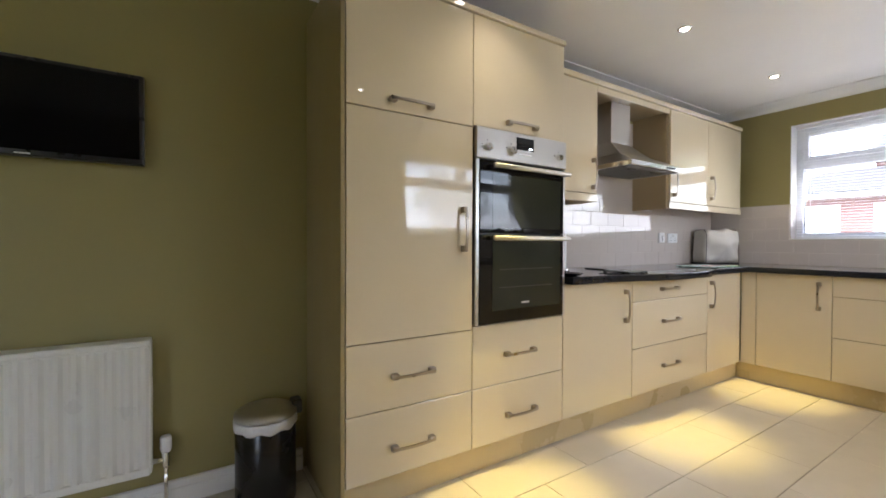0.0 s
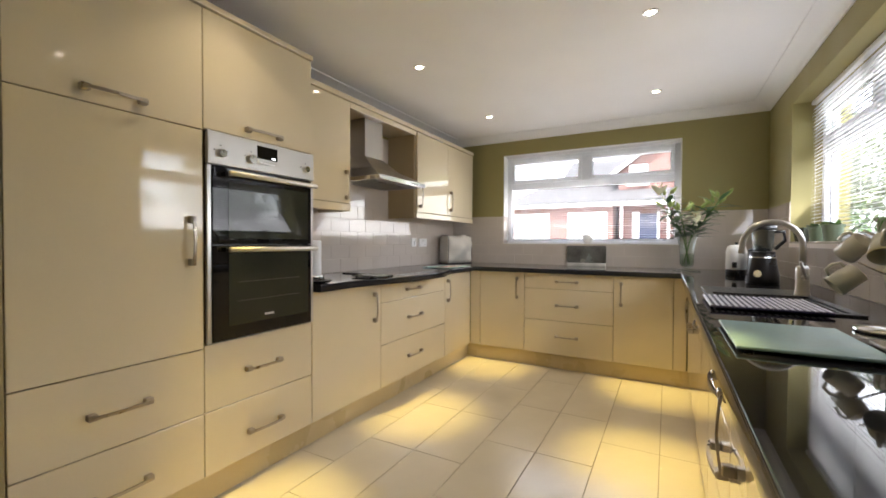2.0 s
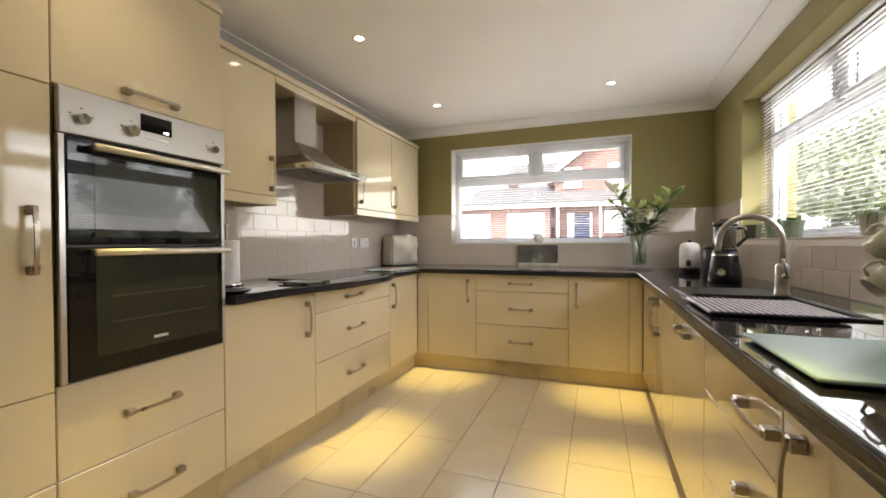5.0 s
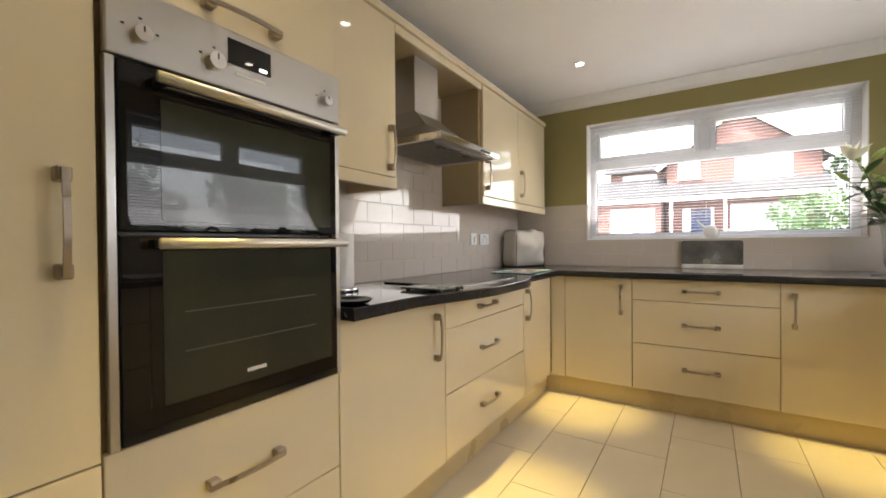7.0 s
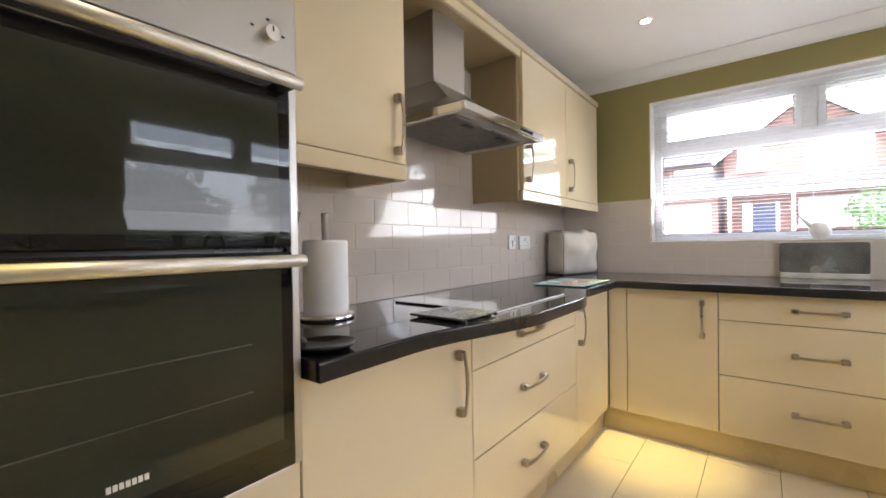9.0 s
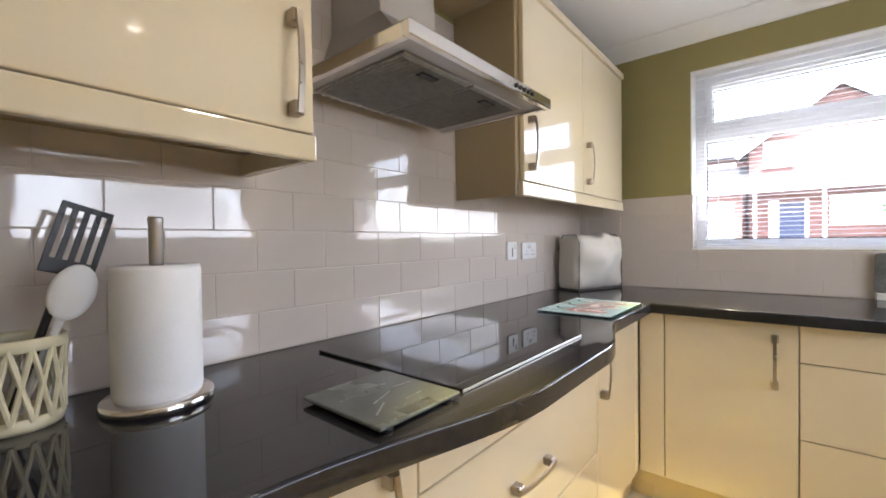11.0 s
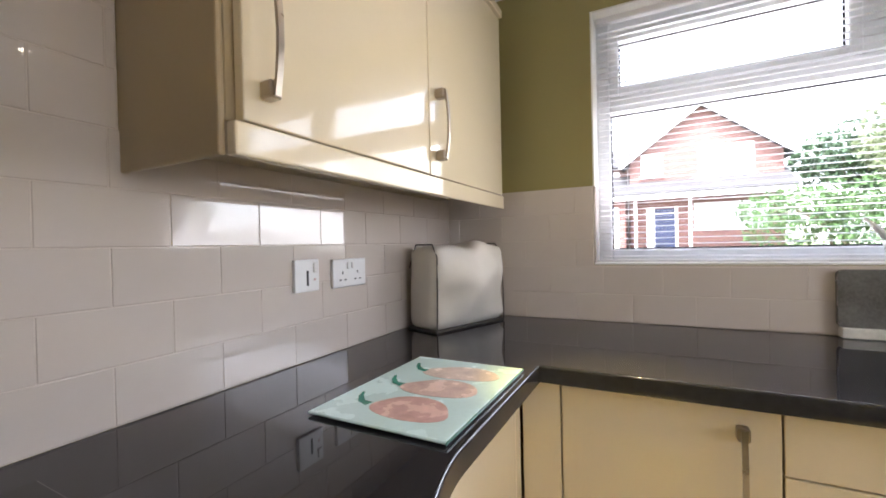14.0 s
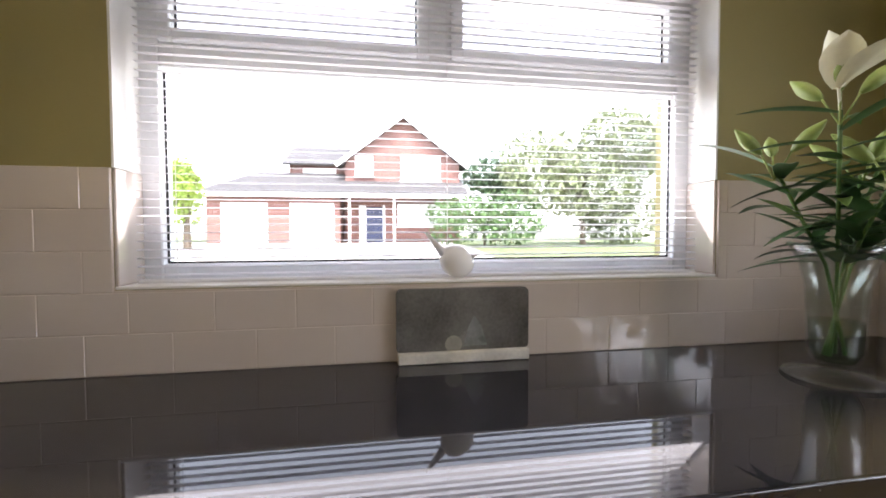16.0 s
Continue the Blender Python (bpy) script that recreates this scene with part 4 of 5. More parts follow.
rng = random.Random(11)
bouquet = []
SPREAD = [(-0.12, 0.165, 0.60), (0.03, 0.15, 0.51), (0.05, -0.19, 0.53), (-0.09, -0.215, 0.57), (0.0, -0.06, 0.49), (-0.14, 0.05, 0.47)]
for k, (dx, dy, rise) in enumerate(SPREAD):
    a = math.atan2(dy, dx)
    top = Vector((vx + dx, vy + dy, WTOP + rise))
    foot = Vector((vx - 0.024 * math.cos(a), vy - 0.024 * math.sin(a), WTOP + 0.055))
    lily = thing("lily_stem", "lily stem with dark leaves and an open white flower" if k in (0, 4) else "lily stem with dark pointed leaves and green buds", "flower", foot, "lilies in the vase")
    mid = Vector((vx + 0.028 * math.cos(a), vy + 0.028 * math.sin(a), WTOP + 0.275))
    pts = [foot.lerp(mid, q / 4) for q in range(4)] + [mid.lerp(top, q / 5) for q in range(6)]
    bm = bmesh.new()
    tube(bm, pts, 0.0042, 7)
    part("stem", bm, STEM, lily, "", True)
    for j in range(19):
        q = 0.46 + 0.53 * j / 18
        p = foot.lerp(mid, q / 0.45) if q < 0.45 else mid.lerp(top, (q - 0.45) / 0.55)
        b = a + 2.4 * j + rng.uniform(-0.5, 0.5)
        bm = bmesh.new()
        blade(bm, p, (math.cos(b), math.sin(b) * 1.15, rng.uniform(0.05, 0.75)), rng.uniform(0.13, 0.21), rng.uniform(0.013, 0.024), rng.uniform(0.05, 0.4))
        part("leaf", bm, LEAF2 if j % 9 == 8 else LEAF, lily, "", True)
    for j in range(3):
        b = a + 2.1 * j
        w = Vector((math.cos(b) * 0.8, math.sin(b) * 0.8, 0.75)).normalized()
        bm = bmesh.new()
        tube(bm, [top + Vector((0, 0, -0.03)), top + w * 0.045], 0.0022, 6)
        n = 7
        tube(bm, [top + w * (0.045 + 0.085 * i / n) for i in range(n + 1)], [0.004, 0.010, 0.014, 0.0155, 0.015, 0.012, 0.007, 0.002], 9)
        part("bud", bm, BUD, lily, "", True)
    if k in (0, 4):
        head = top + (Vector((-0.03, 0.045, 0.03)) if k == 0 else Vector((-0.06, 0.0, -0.03)))
        axis = (Vector((-0.45, -0.05, 0.85)) if k == 0 else Vector((-0.8, 0.3, -0.1))).normalized()
        flower = bmesh.new()
        u = axis.cross(Vector((0, 0, 1))).normalized()
        w = axis.cross(u)
        tube(flower, [top, head], 0.003, 6)
        for j in range(6):
            d = 2 * math.pi * j / 6
            out = (axis * 0.9 + (u * math.cos(d) + w * math.sin(d)) * 0.55)
            blade(flower, head, out, 0.125 if k == 0 else 0.10, 0.024 if j % 2 else 0.033, 0.12, 0.35)
        fl = part("flower_head", flower, PETAL, lily, "open creamy white petals", True)
        for j in range(5):
            d = 2 * math.pi * j / 5
            tip = head + axis * 0.065 + (u * math.cos(d) + w * math.sin(d)) * 0.02
            bm = bmesh.new()
            tube(bm, [head, tip], 0.0012, 5)
            cube(bm, tip - Vector((0.006, 0.002, 0.002)), tip + Vector((0.006, 0.002, 0.002)), 0.001)
            part("stamen", bm, POLLEN, fl)

# ---- sink run ----
SINKM = material("black composite sink", (0.016, 0.016, 0.018), 0.4, vary=0.3, scale=80, bump=0.15, grain=500)
sink = thing("kitchen_sink", "black inset kitchen sink under a roll-up drainer", "sink", (2.20, -0.67, 0.70))
bm = bmesh.new()
a0, a1, b0, b1 = SX
t = 0.012
cube(bm, (a0 + 0.001, b0 + 0.001, 0.715), (a1 - 0.001, b1 - 0.001, 0.727))
for lo, hi in (((a0 + 0.001, b0 + 0.001), (a0 + t, b1 - 0.001)), ((a1 - t, b0 + 0.001), (a1 - 0.001, b1 - 0.001)), ((a0 + t, b0 + 0.001), (a1 - t, b0 + t)), ((a0 + t, b1 - t), (a1 - t, b1 - 0.001))):
    cube(bm, (*lo, 0.727), (*hi, 0.903))
part("basin", bm, SINKM, sink)
bm = bmesh.new()
for lo, hi in (((a0 - 0.03, b0 - 0.03), (a0, b1 + 0.03)), ((a1, b0 - 0.03), (a1 + 0.30, b1 + 0.03)), ((a0, b0 - 0.03), (a1, b0)), ((a0, b1), (a1, b1 + 0.03))):
    cube(bm, (*lo, 0.9046), (*hi, 0.911), 0.002)
part("rim", bm, SINKM, sink)
part("waste", rod(bmesh.new(), (2.2, -0.67, 0.727), (2.2, -0.67, 0.731), 0.045, n=24), CHROME, sink, "steel waste")

mat_roll = thing("drying_mat", "blue and white striped roll-up drainer across the sink", "drying mat", (2.06, -0.61, 0.911))
SIL = [material("drainer " + n, c, 0.45, vary=0.08) for n, c in (("pale", (0.62, 0.61, 0.70)), ("navy", (0.025, 0.022, 0.075)))]
for k in range(18):
    y = -0.775 + 0.0190 * k
    part("drainer_bar", rod(bmesh.new(), (1.892, y, 0.9165), (2.236, y, 0.9165), 0.0052, n=8), SIL[0], mat_roll)
    if k < 17:
        part("gap_strip", box((1.894, y + 0.0056, 0.9135), (2.234, y + 0.0136, 0.9195)), SIL[1], mat_roll)
for x in (1.890, 2.238):
    part("edge_band", box((x - 0.006, -0.781, 0.9112), (x + 0.006, -0.447, 0.9190), 0.003), SIL[1], mat_roll, "navy rubber edge")

tap = thing("kitchen_tap", "tall brushed steel swan neck kitchen tap", "tap", (2.48, -0.83, 0.911))
tx, ty = 2.48, -0.83
bm = bmesh.new()
lathe(bm, [(0.029, 0.0), (0.029, 0.006), (0.026, 0.012), (0.024, 0.05), (0.024, 0.115), (0.020, 0.125), (0.015, 0.130)], (tx, ty, 0.9112), 24)
part("body", bm, STEEL, tap, "", True)
bm = bmesh.new()
pts = [(tx, ty, 1.03), (tx, ty, 1.13)] + [(tx - 0.0 + 0.02 * (1 - math.cos(a)), ty + 0.105 * (1 - math.cos(a)), 1.13 + 0.105 * math.sin(a)) for a in [math.pi * k / 12 for k in range(1, 12)]] + [(tx + 0.04, ty + 0.212, 1.11), (tx + 0.04, ty + 0.214, 1.09)]
tube(bm, pts, 0.0125, 14)
part("spout", bm, STEEL, tap, "", True)
bm = bmesh.new()
rod(bm, (tx - 0.02, ty, 0.99), (tx - 0.05, ty, 0.995), 0.011)
rod(bm, (tx - 0.045, ty, 0.995), (tx - 0.06, ty + 0.02, 1.06), 0.006)
part("lever", bm, STEEL, tap, "", True)

gb = thing("glass_worktop_saver", "frosted teal glass board on the worktop", "chopping board", (1.41, -0.575, WTOP))
GG = material("frosted teal glass", (0.30, 0.47, 0.54), 0.4, vary=0.2, scale=6, spec=0.2)
part("plate", box((1.238, -0.700, WTOP + 0.006), (1.585, -0.445, WTOP + 0.014), 0.006, 3), GG, gb)
for fx in (1.262, 1.56):
    for fy in (-0.675, -0.47):
        part("rubber_foot", rod(bmesh.new(), (fx, fy, WTOP), (fx, fy, WTOP + 0.0065), 0.009), BLACK_PLASTIC, gb)

tray = thing("serving_board", "grey-brown flat board under the kettle", "board", (1.34, -0.88, WTOP))
part("slab", box((1.235, -0.905, WTOP), (1.478, -0.728, WTOP + 0.010), 0.003, 2), material("grey brown board", (0.27, 0.235, 0.20), 0.45, vary=0.12, scale=12), tray)
kx, ky = 1.325, -0.815
kettle = thing("kettle", "matt black electric kettle on a grey-brown board", "kettle", (kx, ky, WTOP + 0.010))
KZ = WTOP + 0.0102
bm = bmesh.new()
lathe(bm, [(0.050, 0.0), (0.055, 0.004), (0.055, 0.012), (0.052, 0.016)], (kx, ky, KZ), 36)
part("power_base", bm, BLACK_PLASTIC, kettle, "", True)
bm = bmesh.new()
lathe(bm, [(0.052, 0.017), (0.058, 0.022), (0.0605, 0.05), (0.0595, 0.10), (0.055, 0.15), (0.0495, 0.184), (0.047, 0.187), (0.040, 0.187)], (kx, ky, KZ), 36)
jug = part("jug", bm, material("black enamel", (0.005, 0.005, 0.006), 0.42, vary=0.2, scale=8, spec=0.25), kettle, "", True)
bm = bmesh.new()
lathe(bm, [(0.044, 0.186), (0.043, 0.190), (0.016, 0.192), (0.012, 0.196), (0.0, 0.197)], (kx, ky, KZ), 28)
part("lid", bm, BLACK_PLASTIC, kettle, "", True)
bm = bmesh.new()
tube(bm, [(kx + 0.040, ky - 0.02, KZ + 0.172), (kx + 0.080, ky - 0.035, KZ + 0.172), (kx + 0.095, ky - 0.04, KZ + 0.14), (kx + 0.092, ky - 0.038, KZ + 0.08), (kx + 0.05, ky - 0.022, KZ + 0.05)], 0.010, 10)
part("handle", bm, BLACK_PLASTIC, kettle, "", True)
# Thin paler line that paints the highlight along the jug's seam.
bm = bmesh.new()
tube(bm, [(kx - 0.0600, ky + 0.006, KZ + 0.05), (kx - 0.0575, ky + 0.006, KZ + 0.12), (kx - 0.0498, ky + 0.006, KZ + 0.18)], 0.0028, 6)
part("seam_highlight", bm, material("grey seam highlight", (0.10, 0.10, 0.11), 0.25), kettle, "thin grey strip painting the seam's highlight")

# mug tree
mx, my = 1.66, -0.825
tree = thing("mug_tree", "chrome mug tree on a round base", "mug tree", (mx, my, WTOP))
bm = bmesh.new()
lathe(bm, [(0.070, 0.0), (0.072, 0.006), (0.068, 0.012), (0.012, 0.016)], (mx, my, WTOP), 32)
part("base", bm, CHROME, tree, "", True)
part("post", rod(bmesh.new(), (mx, my, WTOP + 0.012), (mx, my, WTOP + 0.30), 0.006), CHROME, tree)
MUG = material("cream mug glaze", (0.66, 0.63, 0.54), 0.2, vary=0.06)
n = 0
for lvl, z in enumerate((0.235, 0.15)):
    for k in range(3):
        a = 2 * math.pi * k / 3 + lvl * 1.0 + 0.6
        d = Vector((math.cos(a), math.sin(a), 0))
        root = Vector((mx, my, WTOP + z))
        part("arm", rod(bmesh.new(), root, root + d * 0.065 + Vector((0, 0, 0.035)), 0.0035, n=8), CHROME, tree)
        mug = thing("mug", "plain cream mug hanging from the mug tree", "mug", root + d * 0.09, "mugs on the mug tree")
        m = Matrix.Translation(root + d * 0.088 + Vector((0, 0, -0.012))) @ (d * 0.75 + Vector((0, 0, -0.65))).to_track_quat("Z", "Y").to_matrix().to_4x4()
        bm = bmesh.new()
        lathe(bm, [(0.030, -0.045), (0.037, -0.042), (0.040, 0.045), (0.037, 0.045), (0.034, -0.036), (0.0, -0.036)], (0, 0, 0), 24)
        m = m @ Matrix.Diagonal((0.74, 0.74, 0.74, 1))
        bmesh.ops.transform(bm, matrix=m, verts=bm.verts)
        part("cup", bm, MUG, mug, "", True)
        bm = bmesh.new()
        tube(bm, [m @ Vector(p) for p in ((0, 0.036, 0.028), (0, 0.062, 0.022), (0, 0.066, -0.004), (0, 0.055, -0.026), (0, 0.036, -0.026))], 0.0045, 8)
        part("ear", bm, MUG, mug, "", True)

# grinder at the frame of the work area
gx, gy = 1.075, -0.848
gr = thing("pepper_mill", "black and steel electric mill on the worktop", "mill", (gx, gy, WTOP))
bm = bmesh.new()
lathe(bm, [(0.034, 0.0), (0.036, 0.004), (0.033, 0.05), (0.030, 0.055)], (gx, gy, WTOP), 28)
part("steel_base", bm, STEEL, gr, "steel base", True)
bm = bmesh.new()
lathe(bm, [(0.030, 0.055), (0.033, 0.06), (0.033, 0.15), (0.030, 0.16), (0.0, 0.162)], (gx, gy, WTOP), 28)
part("barrel", bm, BLACK_PLASTIC, gr, "", True)

# blender, white jar and canister by the corner
bx, by = 3.15, -0.80
bl = thing("blender", "black jug blender with a clear jug and black lid", "blender", (bx, by, WTOP))
bm = bmesh.new()
lathe(bm, [(0.078, 0.0), (0.082, 0.008), (0.079, 0.05), (0.062, 0.150), (0.060, 0.165), (0.054, 0.172)], (bx, by, WTOP), 32)
part("motor_base", bm, BLACK_PLASTIC, bl, "", True)
part("collar", rod(bmesh.new(), (bx, by, WTOP + 0.165), (bx, by, WTOP + 0.185), 0.058, 0.058, 28), BLACK_PLASTIC, bl)
part("steel_ring", rod(bmesh.new(), (bx, by, WTOP + 0.150), (bx, by, WTOP + 0.155), 0.0635, 0.0625, 28), CHROME, bl)
bm = bmesh.new()
lathe(bm, [(0.048, 0.186), (0.055, 0.30), (0.060, 0.31), (0.057, 0.31), (0.052, 0.30), (0.045, 0.19), (0.0, 0.188)], (bx, by, WTOP), 32)
part("jug", bm, clear("jug glass", (0.80, 0.82, 0.82), 0.05), bl, "clear jug", True)
bm = bmesh.new()
tube(bm, [(bx, by - 0.055, WTOP + 0.30), (bx, by - 0.095, WTOP + 0.30), (bx, by - 0.10, WTOP + 0.25), (bx, by - 0.055, WTOP + 0.20)], 0.010, 8)
part("handle", bm, BLACK_PLASTIC, bl, "", True)
bm = bmesh.new()
lathe(bm, [(0.060, 0.31), (0.064, 0.313), (0.062, 0.335), (0.030, 0.340), (0.028, 0.352), (0.0, 0.352)], (bx, by, WTOP), 28)
part("lid", bm, BLACK_PLASTIC, bl, "", True)
part("dial", rod(bmesh.new(), (bx - 0.068, by + 0.030, WTOP + 0.06), (bx - 0.080, by + 0.036, WTOP + 0.06), 0.020), CHROME, bl)

jx, jy = 3.86, -0.76
jar = thing("coffee_grinder", "white and black electric coffee grinder", "grinder", (jx, jy, WTOP))
bm = bmesh.new()
lathe(bm, [(0.064, 0.0), (0.067, 0.004), (0.067, 0.036), (0.064, 0.040)], (jx, jy, WTOP), 28)
part("foot", bm, BLACK_PLASTIC, jar, "", True)
bm = bmesh.new()
lathe(bm, [(0.064, 0.040), (0.067, 0.048), (0.066, 0.170), (0.058, 0.205), (0.040, 0.220), (0.0, 0.223)], (jx, jy, WTOP), 28)
part("shell", bm, WHITE_PLASTIC, jar, "", True)
part("switch", box((jx - 0.074, jy + 0.004, WTOP + 0.055), (jx - 0.058, jy + 0.034, WTOP + 0.095), 0.004), BLACK_PLASTIC, jar)
part("lid_knob", rod(bmesh.new(), (jx, jy, WTOP + 0.222), (jx, jy, WTOP + 0.240), 0.011), BLACK_PLASTIC, jar)
cx, cy = 3.70, -0.87
can = thing("canister", "dark round storage canister with a knobbed lid", "canister", (cx, cy, WTOP))
bm = bmesh.new()
lathe(bm, [(0.056, 0.0), (0.060, 0.005), (0.060, 0.17), (0.056, 0.175)], (cx, cy, WTOP), 28)
part("body", bm, material("dark tin", (0.03, 0.025, 0.03), 0.3, vary=0.2), can, "", True)
bm = bmesh.new()
lathe(bm, [(0.062, 0.175), (0.062, 0.19), (0.05, 0.20), (0.014, 0.204), (0.014, 0.215), (0.0, 0.218)], (cx, cy, WTOP), 28)
part("lid", bm, BLACK_PLASTIC, can, "", True)

# pots on the sink window's sill
SZ = W2["z0"] + 0.010
for px, pc, kind in ((3.66, (0.05, 0.055, 0.03), 0), (3.33, (0.20, 0.26, 0.16), 1), (3.08, (0.22, 0.27, 0.17), 1), (2.42, (0.50, 0.47, 0.38), 2)):
    label = {0: "small square dark green pot on the sill", 1: "pale green pot with low foliage on the sill", 2: "spider plant in a cream pot on the sill"}[kind]
    p = thing("plant_pot", label, "plant", (px, Y0 - 0.035, SZ), "pots on the sink window sill")
    bm = bmesh.new()
    r = 0.045
    lathe(bm, [(r * 0.75, 0.0), (r, 0.075), (r * 1.08, 0.077), (r * 1.08, 0.09), (r * 0.95, 0.09), (r * 0.9, 0.07), (0.0, 0.07)], (px, Y0 - 0.035, SZ), 24 if kind else 4)
    part("pot", bm, material("pot glaze", pc, 0.45, vary=0.15), p)
    if kind:
        for k in range(26 if kind == 2 else 16):
            a = 2.4 * k
            bm = bmesh.new()
            out = Vector((math.cos(a), max(-0.2, math.sin(a)), 0.9 + 0.4 * math.sin(k)))
            blade(bm, (px + 0.015 * math.cos(a), Y0 - 0.035 + 0.015 * math.sin(a), SZ + 0.07), out, 0.15 if kind == 2 else 0.06, 0.005 if kind == 2 else 0.012, 0.9 if kind == 2 else 0.2)
            part("leaf", bm, LEAF2 if k % 3 else LEAF, p, "", True)

# calendar
cal = thing("wall_calendar", "white paper wall calendar with a brown picture page", "calendar", (1.44, Y0, 1.47))
PAPER = material("white paper", (0.74, 0.73, 0.70), 0.8, vary=0.05, scale=5)
bm = bmesh.new()
rows = []
for k in range(13):
    q = k / 12
    z = 1.465 + 0.30 * q
    o = 0.010 + 0.030 * (1 - q) ** 2.5
    rows.append([(bm.verts.new((x, Y0 + o + 0.006 * math.sin(6 * x), z))) for x in (1.22, 1.30, 1.38, 1.46, 1.54, 1.60, 1.665)])
for a, b in zip(rows, rows[1:]):
    for j in range(6):
        bm.faces.new((a[j], a[j + 1], b[j + 1], b[j]))
bmesh.ops.solidify(bm, geom=list(bm.faces), thickness=0.002)
part("month_page", bm, PAPER, cal, "", True)
part("picture_page", box((1.22, Y0 + 0.008, 1.768), (1.665, Y0 + 0.012, 2.08)), material("brown print", (0.22, 0.16, 0.09), 0.5, vary=0.5, scale=9), cal, "brown printed picture page")
bm = bmesh.new()
for k in range(30):
    rod(bm, (1.235 + k * 0.0142, Y0 + 0.004, 1.767), (1.239 + k * 0.0142, Y0 + 0.016, 1.767), 0.004, n=6)
part("wire_binding", bm, BLACK_PLASTIC, cal, "black wire binding")
for r in range(5):
    part("date_rule", box((1.24, Y0 + 0.0125 + 0.0265 * (1 - r / 6) ** 2.5 + 0.012, 1.50 + r * 0.05), (1.64, Y0 + 0.014 + 0.0265 * (1 - r / 6) ** 2.5 + 0.012, 1.5015 + r * 0.05)), material("grey rule", (0.4, 0.4, 0.4), 0.8), cal)

# ---- dining end: television, radiator, bin ----
tv = thing("television", "slim black flat screen television on the wall", "television", (-0.38, 1.86, 1.37))
part("screen_body", box((-0.650, 1.842, 1.372), (-0.043, 1.885, 1.712), 0.006, 2), BLACK_PLASTIC, tv)
part("screen", box((-0.635, 1.8405, 1.392), (-0.058, 1.842, 1.698)), material("dark screen", (0.003, 0.003, 0.004), 0.1, vary=0.1, spec=0.2), tv, "glossy dark screen")
part("wall_bracket", box((-0.47, 1.885, 1.44), (-0.23, 1.91, 1.64), 0.003), BLACK_PLASTIC, tv)
part("badge_bar", box((-0.40, 1.8395, 1.3775), (-0.36, 1.842, 1.382)), WHITE_PLASTIC, tv)

rad = thing("radiator", "white ridged panel radiator on the wall", "radiator", (-0.56, 1.86, 0.18))
RW = material("radiator enamel", (0.78, 0.77, 0.72), 0.3, vary=0.04, scale=5)
bm = bmesh.new()
outline = []
for k in range(81):
    x = -1.015 + 0.985 * k / 80
    ph = (x + 1.015) % 0.0505 / 0.0505
    d = 0.012 if ph < 0.5 else 0.0
    outline.append((x, 1.815 - d))
prism(bm, outline + [(-0.030, 1.835), (-1.015, 1.835)], 0.215, 0.68)
part("front_panel", bm, RW, rad)
part("top_grille", box((-1.020, 1.80, 0.685), (-0.025, 1.885, 0.705), 0.006, 2), RW, rad)
part("top_seam", box((-1.017, 1.806, 0.672), (-0.028, 1.834, 0.687), 0.006, 2), RW, rad)
part("bottom_seam", box((-1.017, 1.806, 0.185), (-0.028, 1.834, 0.217), 0.006, 2), RW, rad)
part("end_cap", box((-0.032, 1.812, 0.19), (-0.023, 1.884, 0.69), 0.003), RW, rad)
part("rear_panel", box((-1.010, 1.86, 0.20), (-0.035, 1.884, 0.685), 0.004), RW, rad)
for hx in (-0.9, -0.25):
    part("wall_hook", box((hx, 1.884, 0.3), (hx + 0.03, 1.91, 0.6)), STEEL, rad)
bm = bmesh.new()
rod(bm, (0.020, 1.855, 0.0), (0.020, 1.855, 0.20), 0.0075)
rod(bm, (-0.025, 1.855, 0.215), (0.02, 1.855, 0.215), 0.010)
part("pipe", bm, CHROME, rad, "chrome pipe", True)
part("valve_body", rod(bmesh.new(), (0.020, 1.855, 0.19), (0.020, 1.855, 0.245), 0.014), CHROME, rad, "chrome valve")
bm = bmesh.new()
lathe(bm, [(0.016, 0.0), (0.020, 0.01), (0.020, 0.055), (0.017, 0.062), (0.0, 0.064)], (0.020, 1.855, 0.245), 16)
part("thermostat_head", bm, WHITE_PLASTIC, rad, "white valve head")

binx, biny = 0.372, 1.735
bn = thing("pedal_bin", "black pedal bin with a steel lid and white liner", "bin", (binx, biny, 0.0))
bm = bmesh.new()
lathe(bm, [(0.112, 0.0), (0.118, 0.005), (0.118, 0.345), (0.113, 0.35), (0.0, 0.35)], (binx, biny, 0.001), 40)
part("body", bm, material("black bin shell", (0.010, 0.010, 0.011), 0.25, vary=0.2), bn, "", True)
bm = bmesh.new()
lathe(bm, [(0.119, 0.318), (0.123, 0.325), (0.124, 0.352), (0.119, 0.358), (0.112, 0.357)], (binx, biny, 0.0), 40)
for v in bm.verts:
    v.co.z += 0.006 * math.sin(9 * math.atan2(v.co.y - biny, v.co.x - binx)) * (1 if v.co.z < 0.33 else 0.2)
part("liner", bm, material("bin liner", (0.75, 0.75, 0.76), 0.4, vary=0.1, scale=30, bump=0.5, grain=80), bn, "crinkled white liner edge", True)
bm = bmesh.new()
lathe(bm, [(0.119, 0.360), (0.122, 0.364), (0.120, 0.378), (0.095, 0.392), (0.05, 0.400), (0.0, 0.402)], (binx, biny, 0.0), 40)
part("lid", bm, STEEL, bn, "domed steel lid", True)
part("hinge", box((binx + 0.10, biny - 0.03, 0.345), (binx + 0.142, biny + 0.03, 0.405), 0.006), BLACK_PLASTIC, bn)
